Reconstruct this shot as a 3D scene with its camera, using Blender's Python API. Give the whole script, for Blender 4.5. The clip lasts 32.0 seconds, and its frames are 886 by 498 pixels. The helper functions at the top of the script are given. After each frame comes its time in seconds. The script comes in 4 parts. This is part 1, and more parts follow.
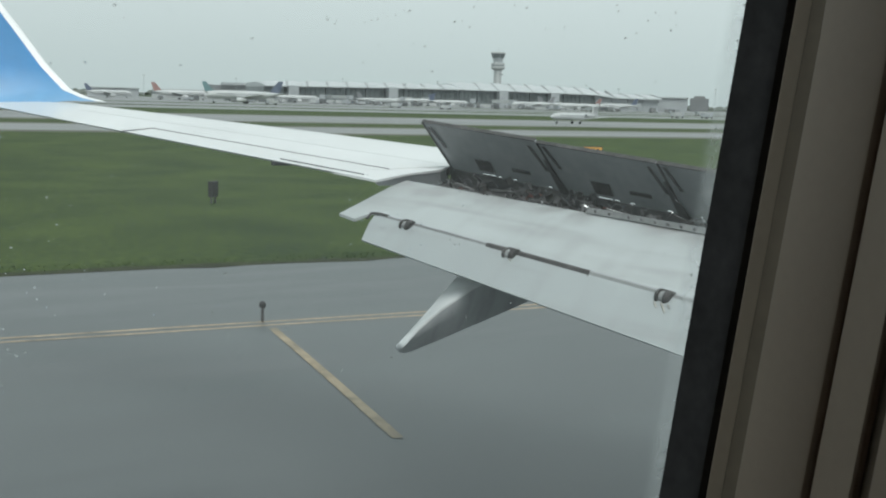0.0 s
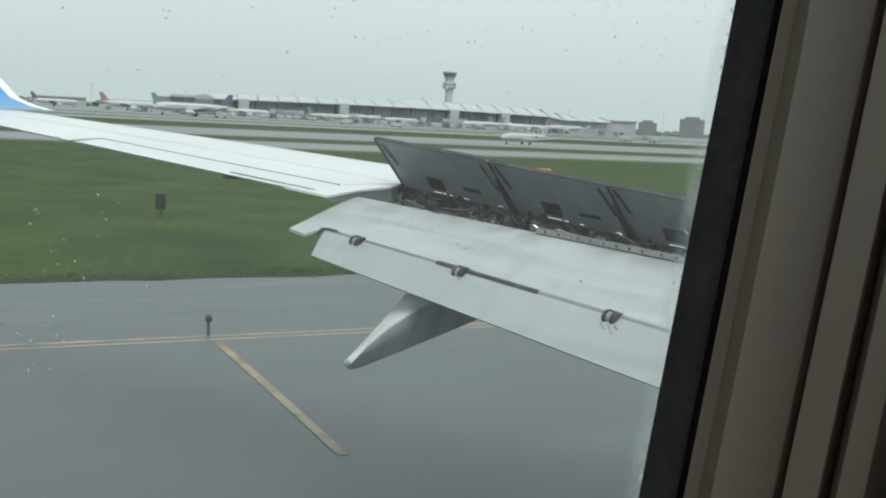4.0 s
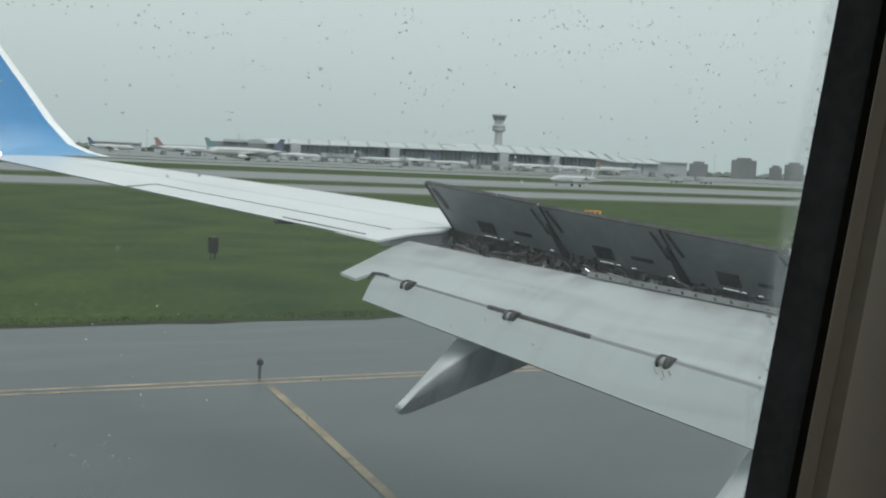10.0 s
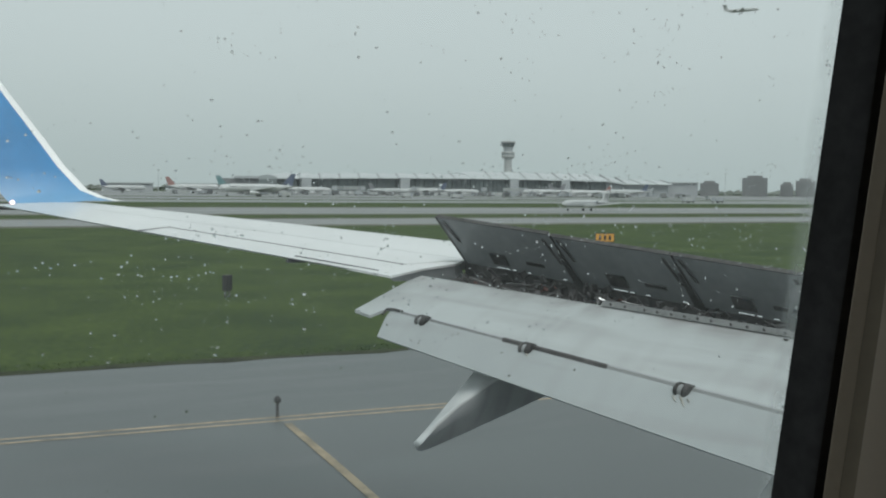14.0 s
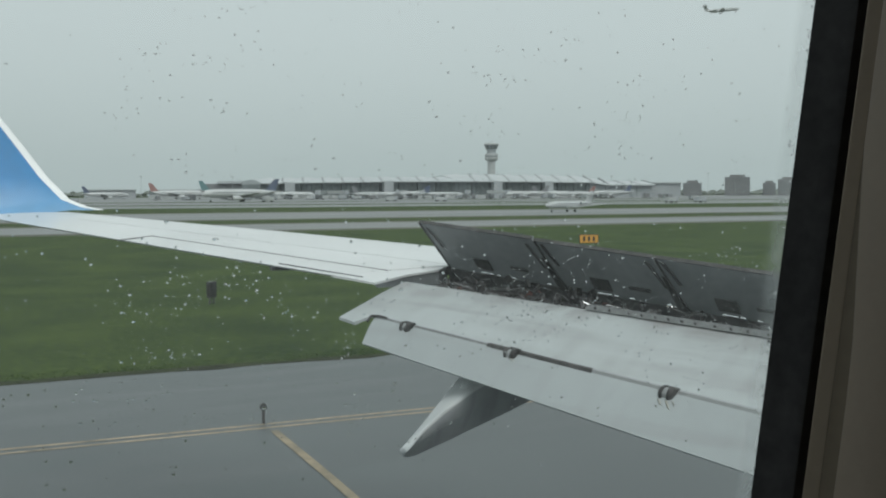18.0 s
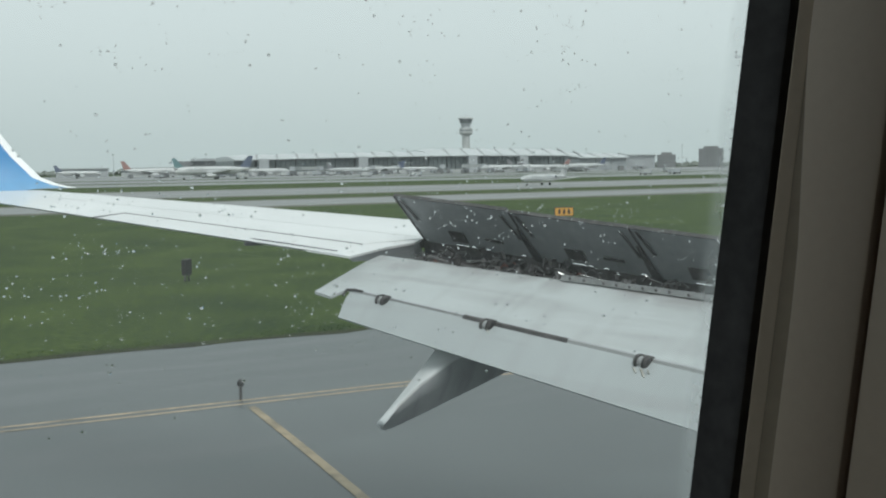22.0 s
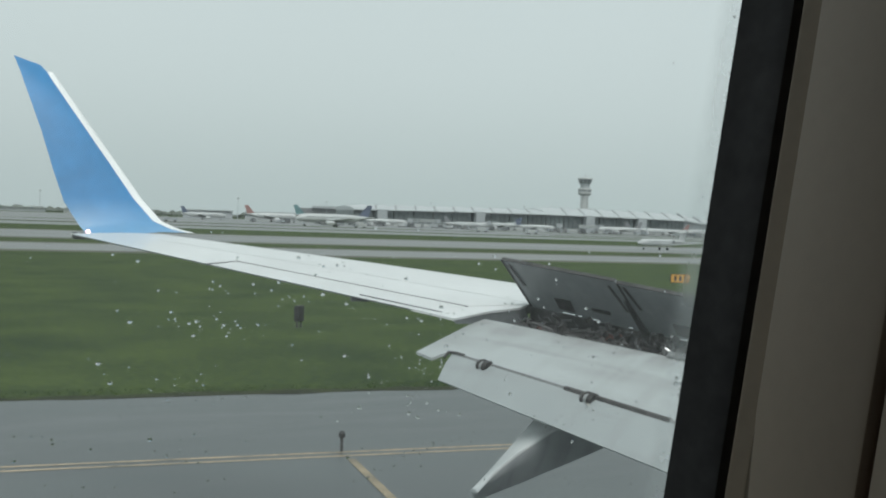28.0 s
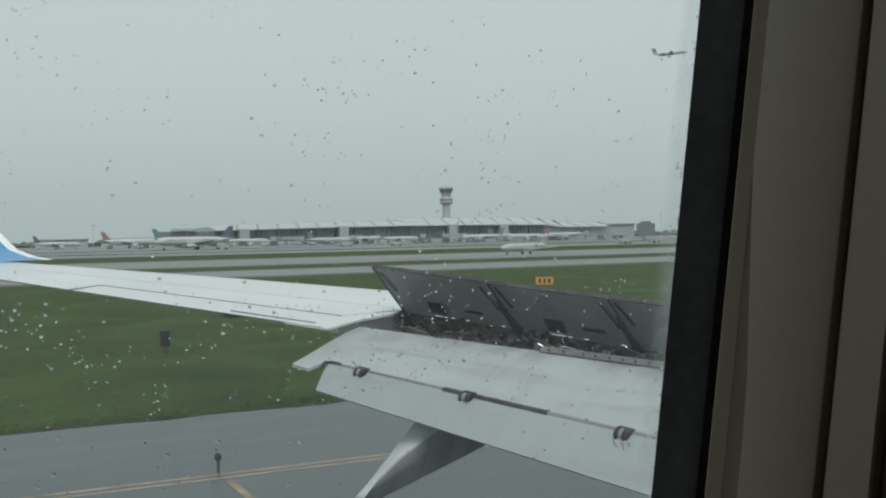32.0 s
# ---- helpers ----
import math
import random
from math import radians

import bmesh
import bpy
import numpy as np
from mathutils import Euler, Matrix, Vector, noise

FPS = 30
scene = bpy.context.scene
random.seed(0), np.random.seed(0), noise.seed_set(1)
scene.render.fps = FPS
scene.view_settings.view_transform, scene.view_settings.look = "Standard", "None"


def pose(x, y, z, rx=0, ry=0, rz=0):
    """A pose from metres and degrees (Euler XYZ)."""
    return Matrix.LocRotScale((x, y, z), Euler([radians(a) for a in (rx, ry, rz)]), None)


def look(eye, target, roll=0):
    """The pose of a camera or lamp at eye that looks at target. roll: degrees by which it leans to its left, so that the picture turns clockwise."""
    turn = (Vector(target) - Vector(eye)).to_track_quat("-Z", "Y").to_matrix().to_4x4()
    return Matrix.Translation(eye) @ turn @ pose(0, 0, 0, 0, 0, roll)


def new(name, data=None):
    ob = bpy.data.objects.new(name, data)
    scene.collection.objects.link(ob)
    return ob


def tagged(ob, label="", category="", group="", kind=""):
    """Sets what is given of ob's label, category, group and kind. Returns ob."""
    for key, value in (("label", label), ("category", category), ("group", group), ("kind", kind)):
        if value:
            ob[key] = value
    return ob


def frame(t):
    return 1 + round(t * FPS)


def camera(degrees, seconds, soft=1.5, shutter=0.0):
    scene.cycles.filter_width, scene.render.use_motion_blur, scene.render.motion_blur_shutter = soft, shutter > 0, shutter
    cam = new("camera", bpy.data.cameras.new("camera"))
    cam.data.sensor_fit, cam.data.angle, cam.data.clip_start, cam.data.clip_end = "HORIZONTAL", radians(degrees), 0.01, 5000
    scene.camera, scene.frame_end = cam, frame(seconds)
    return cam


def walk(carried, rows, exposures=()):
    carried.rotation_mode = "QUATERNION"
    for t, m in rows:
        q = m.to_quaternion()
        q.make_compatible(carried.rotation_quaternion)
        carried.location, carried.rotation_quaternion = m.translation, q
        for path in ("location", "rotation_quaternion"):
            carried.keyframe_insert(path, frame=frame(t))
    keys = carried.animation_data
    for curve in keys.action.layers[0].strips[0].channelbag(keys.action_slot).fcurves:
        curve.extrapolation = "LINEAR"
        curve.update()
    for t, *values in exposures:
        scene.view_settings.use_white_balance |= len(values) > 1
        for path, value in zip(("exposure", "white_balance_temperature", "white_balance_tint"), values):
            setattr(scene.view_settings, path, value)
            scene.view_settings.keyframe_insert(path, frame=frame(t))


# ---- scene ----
FOV = 42.72
cam = camera(FOV, 32.0, soft=2.1)
ROWS = [
    (0, pose(-6.5020, 1.3975, 4.078, 82.590, -1.557, -31.907)),
    (0.5, pose(-6.5036, 1.3994, 4.084, 84.231, -2.735, -31.701)),
    (1, pose(-6.5169, 1.3903, 4.076, 84.432, -3.231, -32.170)),
    (1.5, pose(-6.5296, 1.4004, 4.037, 82.314, -2.843, -32.934)),
    (2, pose(-6.5093, 1.4156, 4.026, 81.373, -2.868, -33.948)),
    (2.5, pose(-6.5141, 1.4121, 4.018, 82.162, -2.907, -34.831)),
    (3, pose(-6.5142, 1.3976, 4.067, 83.127, -3.199, -34.863)),
    (3.5, pose(-6.5236, 1.3906, 4.080, 83.470, -3.475, -34.574)),
    (5.5, pose(-6.5335, 1.3836, 4.051, 83.448, 0.076, -33.084)),
    (6, pose(-6.5281, 1.3845, 4.050, 82.649, 0.261, -32.890)),
    (6.5, pose(-6.5245, 1.3915, 4.060, 83.186, 0.344, -32.608)),
    (7, pose(-6.5217, 1.3865, 4.062, 83.183, 1.784, -33.669)),
    (7.5, pose(-6.5276, 1.3841, 4.063, 84.308, 0.089, -34.125)),
    (8, pose(-6.5187, 1.3917, 4.062, 85.007, -0.198, -34.337)),
    (8.5, pose(-6.5014, 1.4212, 4.066, 85.358, -1.469, -33.879)),
    (9, pose(-6.4989, 1.4268, 4.070, 85.539, -1.652, -32.771)),
    (9.5, pose(-6.5164, 1.4068, 4.078, 85.637, -2.026, -32.198)),
    (10, pose(-6.5245, 1.4075, 4.090, 85.611, -2.623, -31.872)),
    (10.5, pose(-6.5253, 1.3988, 4.096, 85.652, -2.691, -32.030)),
    (11, pose(-6.5069, 1.3942, 4.104, 85.533, -0.226, -31.839)),
    (11.5, pose(-6.5046, 1.4035, 4.116, 85.592, -1.366, -30.562)),
    (12, pose(-6.5045, 1.3996, 4.128, 85.603, -1.856, -29.648)),
    (12.5, pose(-6.5328, 1.3891, 4.134, 86.519, -2.764, -29.785)),
    (13, pose(-6.5484, 1.3789, 4.130, 86.585, -2.128, -31.085)),
    (13.5, pose(-6.5217, 1.3904, 4.128, 86.907, 0.916, -31.394)),
    (14, pose(-6.5197, 1.4041, 4.136, 87.051, -0.528, -31.337)),
    (14.5, pose(-6.5233, 1.3970, 4.137, 87.600, -0.383, -31.717)),
    (15, pose(-6.5112, 1.4054, 4.138, 88.169, -0.394, -32.000)),
    (15.5, pose(-6.5204, 1.3959, 4.140, 88.419, 0.390, -32.286)),
    (17.5, pose(-6.5101, 1.3986, 4.159, 87.561, 0.377, -31.877)),
    (18, pose(-6.5133, 1.4030, 4.162, 87.198, 0.205, -32.155)),
    (18.5, pose(-6.5162, 1.3954, 4.167, 87.207, 0.643, -32.374)),
    (19, pose(-6.5054, 1.3889, 4.175, 87.141, 1.427, -32.929)),
    (19.5, pose(-6.5077, 1.3871, 4.165, 86.809, 2.325, -33.508)),
    (20, pose(-6.4999, 1.4013, 4.163, 85.864, 2.032, -33.591)),
    (20.5, pose(-6.5087, 1.3824, 4.160, 85.572, 1.861, -33.999)),
    (21, pose(-6.5009, 1.3895, 4.157, 85.436, 1.236, -34.509)),
    (21.5, pose(-6.4897, 1.4022, 4.154, 86.097, 0.781, -34.404)),
    (22, pose(-6.5055, 1.3989, 4.143, 85.910, 0.888, -33.421)),
    (22.5, pose(-6.4920, 1.4097, 4.133, 86.009, 1.618, -32.838)),
    (23, pose(-6.5027, 1.4024, 4.119, 85.793, 1.748, -32.175)),
    (23.5, pose(-6.5008, 1.4011, 4.137, 85.000, 1.740, -31.669)),
    (24, pose(-6.4905, 1.4009, 4.149, 84.939, 1.935, -31.469)),
    (24.5, pose(-6.4385, 1.4069, 4.158, 84.866, 3.295, -32.411)),
    (25, pose(-6.4029, 1.4299, 4.170, 84.094, 2.478, -31.118)),
    (25.5, pose(-6.3883, 1.4185, 4.176, 86.043, 1.255, -30.504)),
    (27.5, pose(-6.4203, 1.3982, 4.185, 87.830, -0.693, -28.591)),
    (28, pose(-6.4031, 1.4371, 4.213, 88.690, -2.011, -27.526)),
    (28.5, pose(-6.4075, 1.4320, 4.214, 90.072, -2.363, -27.204)),
    (29, pose(-6.4132, 1.4269, 4.207, 91.519, -2.349, -28.786)),
    (29.5, pose(-6.4174, 1.4302, 4.190, 91.226, -0.810, -29.394)),
    (30, pose(-6.4002, 1.4505, 4.174, 89.958, -1.313, -29.231)),
    (30.5, pose(-6.4118, 1.4479, 4.165, 89.380, -0.515, -30.108)),
    (31, pose(-6.4379, 1.4342, 4.159, 89.605, 0.612, -32.747)),
    (31.5, pose(-6.4592, 1.4329, 4.162, 89.747, 3.403, -33.623)),
    (32, pose(-6.4708, 1.4167, 4.158, 89.397, 1.098, -34.399)),
]
EXPOSURE = [(0, 0.12), (1, 0.08), (2, 0.20), (3, 0.27), (6, 0.10), (7, 0.14), (9, -0.04), (11, -0.13), (13, -0.20), (15, -0.19), (18, -0.21), (20, -0.04), (22, 0.06), (23, -0.03),
            (24, -0.03), (25, 0.20), (28, -0.08), (29, -0.26), (30, -0.36), (31, -0.24), (32, -0.26)]
walk(cam, ROWS, EXPOSURE)

# ---- world, light ----
world = bpy.data.worlds.new("overcast_sky")
scene.world = world
world.use_nodes = True
wn, wl = world.node_tree.nodes, world.node_tree.links
wn.clear()
sky = wn.new("ShaderNodeTexSky")
sky.sky_type = "NISHITA"
sky.sun_disc = False
sky.sun_elevation = radians(55)
sky.sun_rotation = radians(200)
sky.dust_density = 6.0
grey = wn.new("ShaderNodeHueSaturation")
grey.inputs["Saturation"].default_value = 0.12
wl.new(sky.outputs["Color"], grey.inputs["Color"])
sky_bg = wn.new("ShaderNodeBackground")
sky_bg.inputs["Strength"].default_value = 0.055
wl.new(grey.outputs["Color"], sky_bg.inputs["Color"])
deck_bg = wn.new("ShaderNodeBackground")
deck_bg.inputs["Color"].default_value = (0.397, 0.475, 0.474, 1)
deck_bg.inputs["Strength"].default_value = 1.2
both = wn.new("ShaderNodeAddShader")
wl.new(sky_bg.outputs[0], both.inputs[0])
wl.new(deck_bg.outputs[0], both.inputs[1])
wout = wn.new("ShaderNodeOutputWorld")
wl.new(both.outputs[0], wout.inputs["Surface"])

sun_data = bpy.data.lights.new("sun", "SUN")
sun_data.energy = 0.9
sun_data.angle = radians(25)
sun_data.color = (1.0, 0.97, 0.93)
sun = new("sun", sun_data)
sun.matrix_world = look((0, 0, 50), (14, 30, 0))


# ---- materials ----
def mat(name, color, rough=0.6, metal=0.0, vary=0.15, scale=3.0, fine=40.0, bump=0.0, bump_scale=30.0, spec=0.5, coat=0.0, tint=None, blend=0.4, tight=0.15):
    """A procedural surface with two scales of variation and a fine relief."""
    m = bpy.data.materials.new(name)
    m.use_nodes = True
    nt = m.node_tree
    n, l = nt.nodes, nt.links
    b = n["Principled BSDF"]
    b.inputs["Roughness"].default_value = rough
    b.inputs["Metallic"].default_value = metal
    b.inputs["Specular IOR Level"].default_value = spec
    b.inputs["Coat Weight"].default_value = coat
    tc = n.new("ShaderNodeTexCoord")
    big, small = n.new("ShaderNodeTexNoise"), n.new("ShaderNodeTexNoise")
    big.inputs["Scale"].default_value, small.inputs["Scale"].default_value = scale, fine
    big.inputs["Detail"].default_value, small.inputs["Detail"].default_value = 4, 3
    for x in (big, small):
        l.new(tc.outputs["Object"], x.inputs["Vector"])
    mix = n.new("ShaderNodeMix")
    mix.data_type = "FLOAT"
    mix.inputs[0].default_value = blend
    l.new(big.outputs["Fac"], mix.inputs[2])
    l.new(small.outputs["Fac"], mix.inputs[3])
    ramp = n.new("ShaderNodeValToRGB")
    lo = [c * (1 - vary) for c in color]
    hi = [min(1, c * (1 + vary)) for c in (tint or color)]
    ramp.color_ramp.elements[0].position, ramp.color_ramp.elements[1].position = 0.5 - tight, 0.5 + tight
    ramp.color_ramp.elements[0].color, ramp.color_ramp.elements[1].color = (*lo, 1), (*hi, 1)
    l.new(mix.outputs[0], ramp.inputs["Fac"])
    l.new(ramp.outputs["Color"], b.inputs["Base Color"])
    if bump:
        bn, bt = n.new("ShaderNodeBump"), n.new("ShaderNodeTexNoise")
        bt.inputs["Scale"].default_value = bump_scale
        bt.inputs["Detail"].default_value = 3
        l.new(tc.outputs["Object"], bt.inputs["Vector"])
        bn.inputs["Strength"].default_value = bump
        bn.inputs["Distance"].default_value = 0.02
        l.new(bt.outputs["Fac"], bn.inputs["Height"])
        l.new(bn.outputs["Normal"], b.inputs["Normal"])
    return m


WING_WHITE = mat("wing_white_paint", (0.66, 0.68, 0.68), 0.35, vary=0.085, scale=0.9, fine=9, coat=0.2)


def weathered(name, color, grime, front):
    """Grey paint with smears along the span, faint streaks along the chord and grime behind the front edge."""
    m = mat(name, color, 0.45, vary=0.05, scale=0.7, fine=4)
    n, l = m.node_tree.nodes, m.node_tree.links
    b = n["Principled BSDF"]
    clean = b.inputs["Base Color"].links[0].from_socket
    tc = n.new("ShaderNodeTexCoord")

    def smear(stretch, turn, lo, hi):
        rot, mp, nz, mr = n.new("ShaderNodeMapping"), n.new("ShaderNodeMapping"), n.new("ShaderNodeTexNoise"), n.new("ShaderNodeMapRange")
        rot.inputs["Rotation"].default_value = (0, 0, turn)
        mp.inputs["Scale"].default_value = stretch
        nz.inputs["Scale"].default_value, nz.inputs["Detail"].default_value, nz.inputs["Distortion"].default_value = 1.0, 5, 0.4
        mr.inputs["From Min"].default_value, mr.inputs["From Max"].default_value = lo, hi
        l.new(tc.outputs["Object"], rot.inputs["Vector"])
        l.new(rot.outputs["Vector"], mp.inputs["Vector"])
        l.new(mp.outputs["Vector"], nz.inputs["Vector"])
        l.new(nz.outputs["Fac"], mr.inputs["Value"])
        return mr.outputs["Result"]

    def math_(op, a, c):
        q = n.new("ShaderNodeMath")
        q.operation = op
        for k, v in enumerate((a, c)):
            if isinstance(v, float):
                q.inputs[k].default_value = v
            else:
                l.new(v, q.inputs[k])
        return q.outputs[0]

    along = smear((5.5, 0.55, 2.0), radians(-19), 0.46, 0.74)
    chord = smear((0.8, 9.0, 0.8), radians(-19), 0.50, 0.80)
    blot = smear((2.2, 2.2, 2.2), 0.0, 0.35, 0.65)
    dirt = math_("ADD", math_("MULTIPLY", along, 0.40), math_("MULTIPLY", chord, 0.22))
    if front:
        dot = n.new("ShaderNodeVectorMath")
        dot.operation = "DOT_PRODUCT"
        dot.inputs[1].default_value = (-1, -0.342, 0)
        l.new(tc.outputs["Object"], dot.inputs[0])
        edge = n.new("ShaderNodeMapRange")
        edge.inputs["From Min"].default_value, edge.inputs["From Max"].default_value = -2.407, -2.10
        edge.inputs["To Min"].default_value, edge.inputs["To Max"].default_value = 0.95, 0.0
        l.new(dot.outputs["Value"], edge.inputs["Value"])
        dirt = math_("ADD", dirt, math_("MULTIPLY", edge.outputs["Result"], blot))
    mx = n.new("ShaderNodeMix")
    mx.data_type = "RGBA"
    mx.clamp_factor = True
    l.new(dirt, mx.inputs[0])
    l.new(clean, mx.inputs[6])
    mx.inputs[7].default_value = (*grime, 1)
    l.new(mx.outputs[2], b.inputs["Base Color"])
    return m


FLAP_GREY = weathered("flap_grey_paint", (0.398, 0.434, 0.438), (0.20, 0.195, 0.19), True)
AFT_GREY = weathered("aft_flap_grey_paint", (0.325, 0.358, 0.363), (0.21, 0.21, 0.205), False)
# Two greys put the fairing's lit top and shaded side into colour.
FAIRING_SHADED = weathered("fairing_shaded_grey", (0.40, 0.43, 0.44), (0.12, 0.12, 0.12), False)
FAIRING_LIT = weathered("fairing_lit_pale_grey", (0.60, 0.635, 0.64), (0.25, 0.25, 0.245), False)
HAIR_SEAM = mat("grey_hairline_seam", (0.22, 0.23, 0.235), 0.6, vary=0.25, scale=2, fine=20)
SPOILER_UNDER = mat("spoiler_underside_grey", (0.245, 0.262, 0.27), 0.55, vary=0.14, scale=2.5, fine=14)
SPOILER_TOP = mat("spoiler_top_grey", (0.27, 0.285, 0.285), 0.4, vary=0.06)
# Near-black for dark fittings; in the cove it also holds the shade.
COVE_DARK = mat("dark_metal_cove_shade", (0.035, 0.034, 0.034), 0.6, vary=0.5, scale=5, fine=25, tint=(0.058, 0.056, 0.055))
STEEL = mat("bright_steel", (0.75, 0.76, 0.76), 0.25, metal=0.9, vary=0.1)
BRACKET = mat("worn_bracket_metal", (0.10, 0.10, 0.10), 0.55, metal=0.3, vary=0.35, fine=60)
SEAM = mat("dark_seal_strip", (0.085, 0.09, 0.095), 0.7, vary=0.3, fine=20)
BLUE = mat("winglet_blue_paint", (0.036, 0.228, 0.50), 0.35, vary=0.12, scale=0.9, fine=5, coat=0.2)
RUBBER = mat("black_rubber_seal", (0.046, 0.043, 0.045), 0.75, spec=0.25, vary=0.3, scale=20, fine=200)
TRIM = mat("beige_cabin_plastic", (0.252, 0.189, 0.143), 0.5, vary=0.05, scale=8, fine=300, bump=0.015, bump_scale=1500)
TRIM_WARM = mat("tan_cabin_plastic", (0.33, 0.258, 0.195), 0.5, vary=0.06, scale=8, fine=300)
CABIN = mat("pale_cabin_lining", (0.60, 0.56, 0.50), 0.6, vary=0.05, scale=3, fine=60)
CARPET = mat("dark_cabin_carpet", (0.05, 0.05, 0.06), 0.9, vary=0.3)
GRASS = mat("wet_mown_grass", (0.0165, 0.047, 0.0045), 0.8, vary=0.40, scale=0.22, fine=4.2, blend=0.55, tight=0.14, bump=0.8, bump_scale=9, spec=0.15, tint=(0.043, 0.066, 0.011))


def streaked(name, dark, light, rough_wet, rough_dry, stretch):
    """Wet pavement: patches drawn out along the way, with glossier puddles."""
    m = bpy.data.materials.new(name)
    m.use_nodes = True
    n, l = m.node_tree.nodes, m.node_tree.links
    b = n["Principled BSDF"]
    tc, mp = n.new("ShaderNodeTexCoord"), n.new("ShaderNodeMapping")
    mp.inputs["Scale"].default_value = stretch
    l.new(tc.outputs["Object"], mp.inputs["Vector"])
    a, c, g = n.new("ShaderNodeTexNoise"), n.new("ShaderNodeTexNoise"), n.new("ShaderNodeTexNoise")
    a.inputs["Scale"].default_value, a.inputs["Detail"].default_value, a.inputs["Distortion"].default_value = 1.0, 2.5, 0.3
    c.inputs["Scale"].default_value, c.inputs["Detail"].default_value, c.inputs["Distortion"].default_value = 4.0, 5, 0.5
    g.inputs["Scale"].default_value, g.inputs["Detail"].default_value = 9.0, 3
    l.new(mp.outputs["Vector"], a.inputs["Vector"])
    l.new(mp.outputs["Vector"], c.inputs["Vector"])
    l.new(tc.outputs["Object"], g.inputs["Vector"])
    mx = n.new("ShaderNodeMix")
    mx.data_type = "FLOAT"
    mx.inputs[0].default_value = 0.38
    l.new(a.outputs["Fac"], mx.inputs[2])
    l.new(c.outputs["Fac"], mx.inputs[3])
    r = n.new("ShaderNodeValToRGB")
    r.color_ramp.interpolation = "EASE"
    r.color_ramp.elements[0].position, r.color_ramp.elements[1].position = 0.36, 0.62
    r.color_ramp.elements[0].color, r.color_ramp.elements[1].color = (*dark, 1), (*light, 1)
    l.new(mx.outputs[0], r.inputs["Fac"])
    l.new(r.outputs["Color"], b.inputs["Base Color"])
    q = n.new("ShaderNodeMapRange")
    q.interpolation_type = "SMOOTHSTEP"
    q.inputs["From Min"].default_value, q.inputs["From Max"].default_value = 0.30, 0.66
    q.inputs["To Min"].default_value, q.inputs["To Max"].default_value = rough_wet, rough_dry
    l.new(mx.outputs[0], q.inputs["Value"])
    l.new(q.outputs["Result"], b.inputs["Roughness"])
    bn = n.new("ShaderNodeBump")
    bn.inputs["Strength"].default_value, bn.inputs["Distance"].default_value = 0.015, 0.01
    l.new(g.outputs["Fac"], bn.inputs["Height"])
    l.new(bn.outputs["Normal"], b.inputs["Normal"])
    return m


ASPHALT = streaked("wet_asphalt", (0.027, 0.034, 0.036), (0.084, 0.097, 0.099), 0.29, 0.46, (0.06, 0.24, 0.1))
CONCRETE = streaked("wet_concrete", (0.095, 0.10, 0.098), (0.212, 0.222, 0.220), 0.30, 0.62, (0.008, 0.06, 0.02))
FADED = mat("faded_yellow_paint", (0.17, 0.14, 0.088), 0.5, vary=0.3, scale=0.9, fine=6, tint=(0.30, 0.235, 0.145))
YELLOW = mat("worn_yellow_paint", (0.23, 0.185, 0.125), 0.5, vary=0.3, scale=1.1, fine=7, tint=(0.38, 0.295, 0.195))
ROOF = mat("pale_metal_roof", (0.46, 0.495, 0.50), 0.45, vary=0.06, scale=0.05, fine=0.4)
# Distant glass, dark cladding, aircraft and trees have the air's haze in their colours.
GLAZING = mat("hazed_terminal_glass", (0.150, 0.176, 0.178), 0.3, vary=0.35, scale=0.05, fine=0.3)
PANEL = mat("grey_cladding", (0.36, 0.39, 0.40), 0.6, vary=0.10, scale=0.08, fine=0.7)
PALE = mat("pale_cladding", (0.42, 0.445, 0.44), 0.6, vary=0.10, scale=0.08, fine=0.7)
DARK_WALL = mat("hazed_dark_cladding", (0.20, 0.215, 0.22), 0.7, vary=0.2, scale=0.08, fine=0.7)
APRON_GEAR = mat("apron_gear_grey", (0.13, 0.14, 0.145), 0.6, vary=0.3, scale=0.3, fine=2)
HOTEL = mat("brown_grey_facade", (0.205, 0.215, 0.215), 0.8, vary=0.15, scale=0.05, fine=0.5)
JET_WHITE = mat("hazed_aircraft_white", (0.49, 0.515, 0.515), 0.35, vary=0.06, scale=0.2, fine=2)
JET_DARK = mat("hazed_aircraft_window", (0.15, 0.17, 0.18), 0.3, vary=0.2)
TAIL_RED = mat("hazed_tail_red", (0.29, 0.17, 0.155), 0.4, vary=0.12, scale=0.3)
TAIL_NAVY = mat("hazed_tail_navy", (0.10, 0.125, 0.18), 0.4, vary=0.15, scale=0.3)
TAIL_GREY = mat("hazed_tail_grey", (0.20, 0.21, 0.22), 0.4, vary=0.15, scale=0.3)
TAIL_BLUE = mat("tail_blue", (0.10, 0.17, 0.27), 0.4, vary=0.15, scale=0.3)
TYRE = mat("tyre_rubber", (0.02, 0.02, 0.02), 0.8, vary=0.2)
SIGN_YELLOW = mat("sign_yellow_face", (0.62, 0.32, 0.06), 0.5, vary=0.1)
SIGN_BACK = mat("sign_black_back", (0.03, 0.03, 0.03), 0.6, vary=0.2)
EDGE_SHADE = mat("dark_edge_shade", (0.018, 0.022, 0.010), 0.85, vary=0.4, scale=1.5, fine=9, spec=0.2, tint=(0.03, 0.036, 0.014))
SHOULDER = mat("muddy_shoulder", (0.085, 0.088, 0.06), 0.8, vary=0.35, scale=0.08, fine=0.9)
TAIL_TEAL = mat("hazed_tail_teal", (0.12, 0.22, 0.23), 0.4, vary=0.15, scale=0.3)
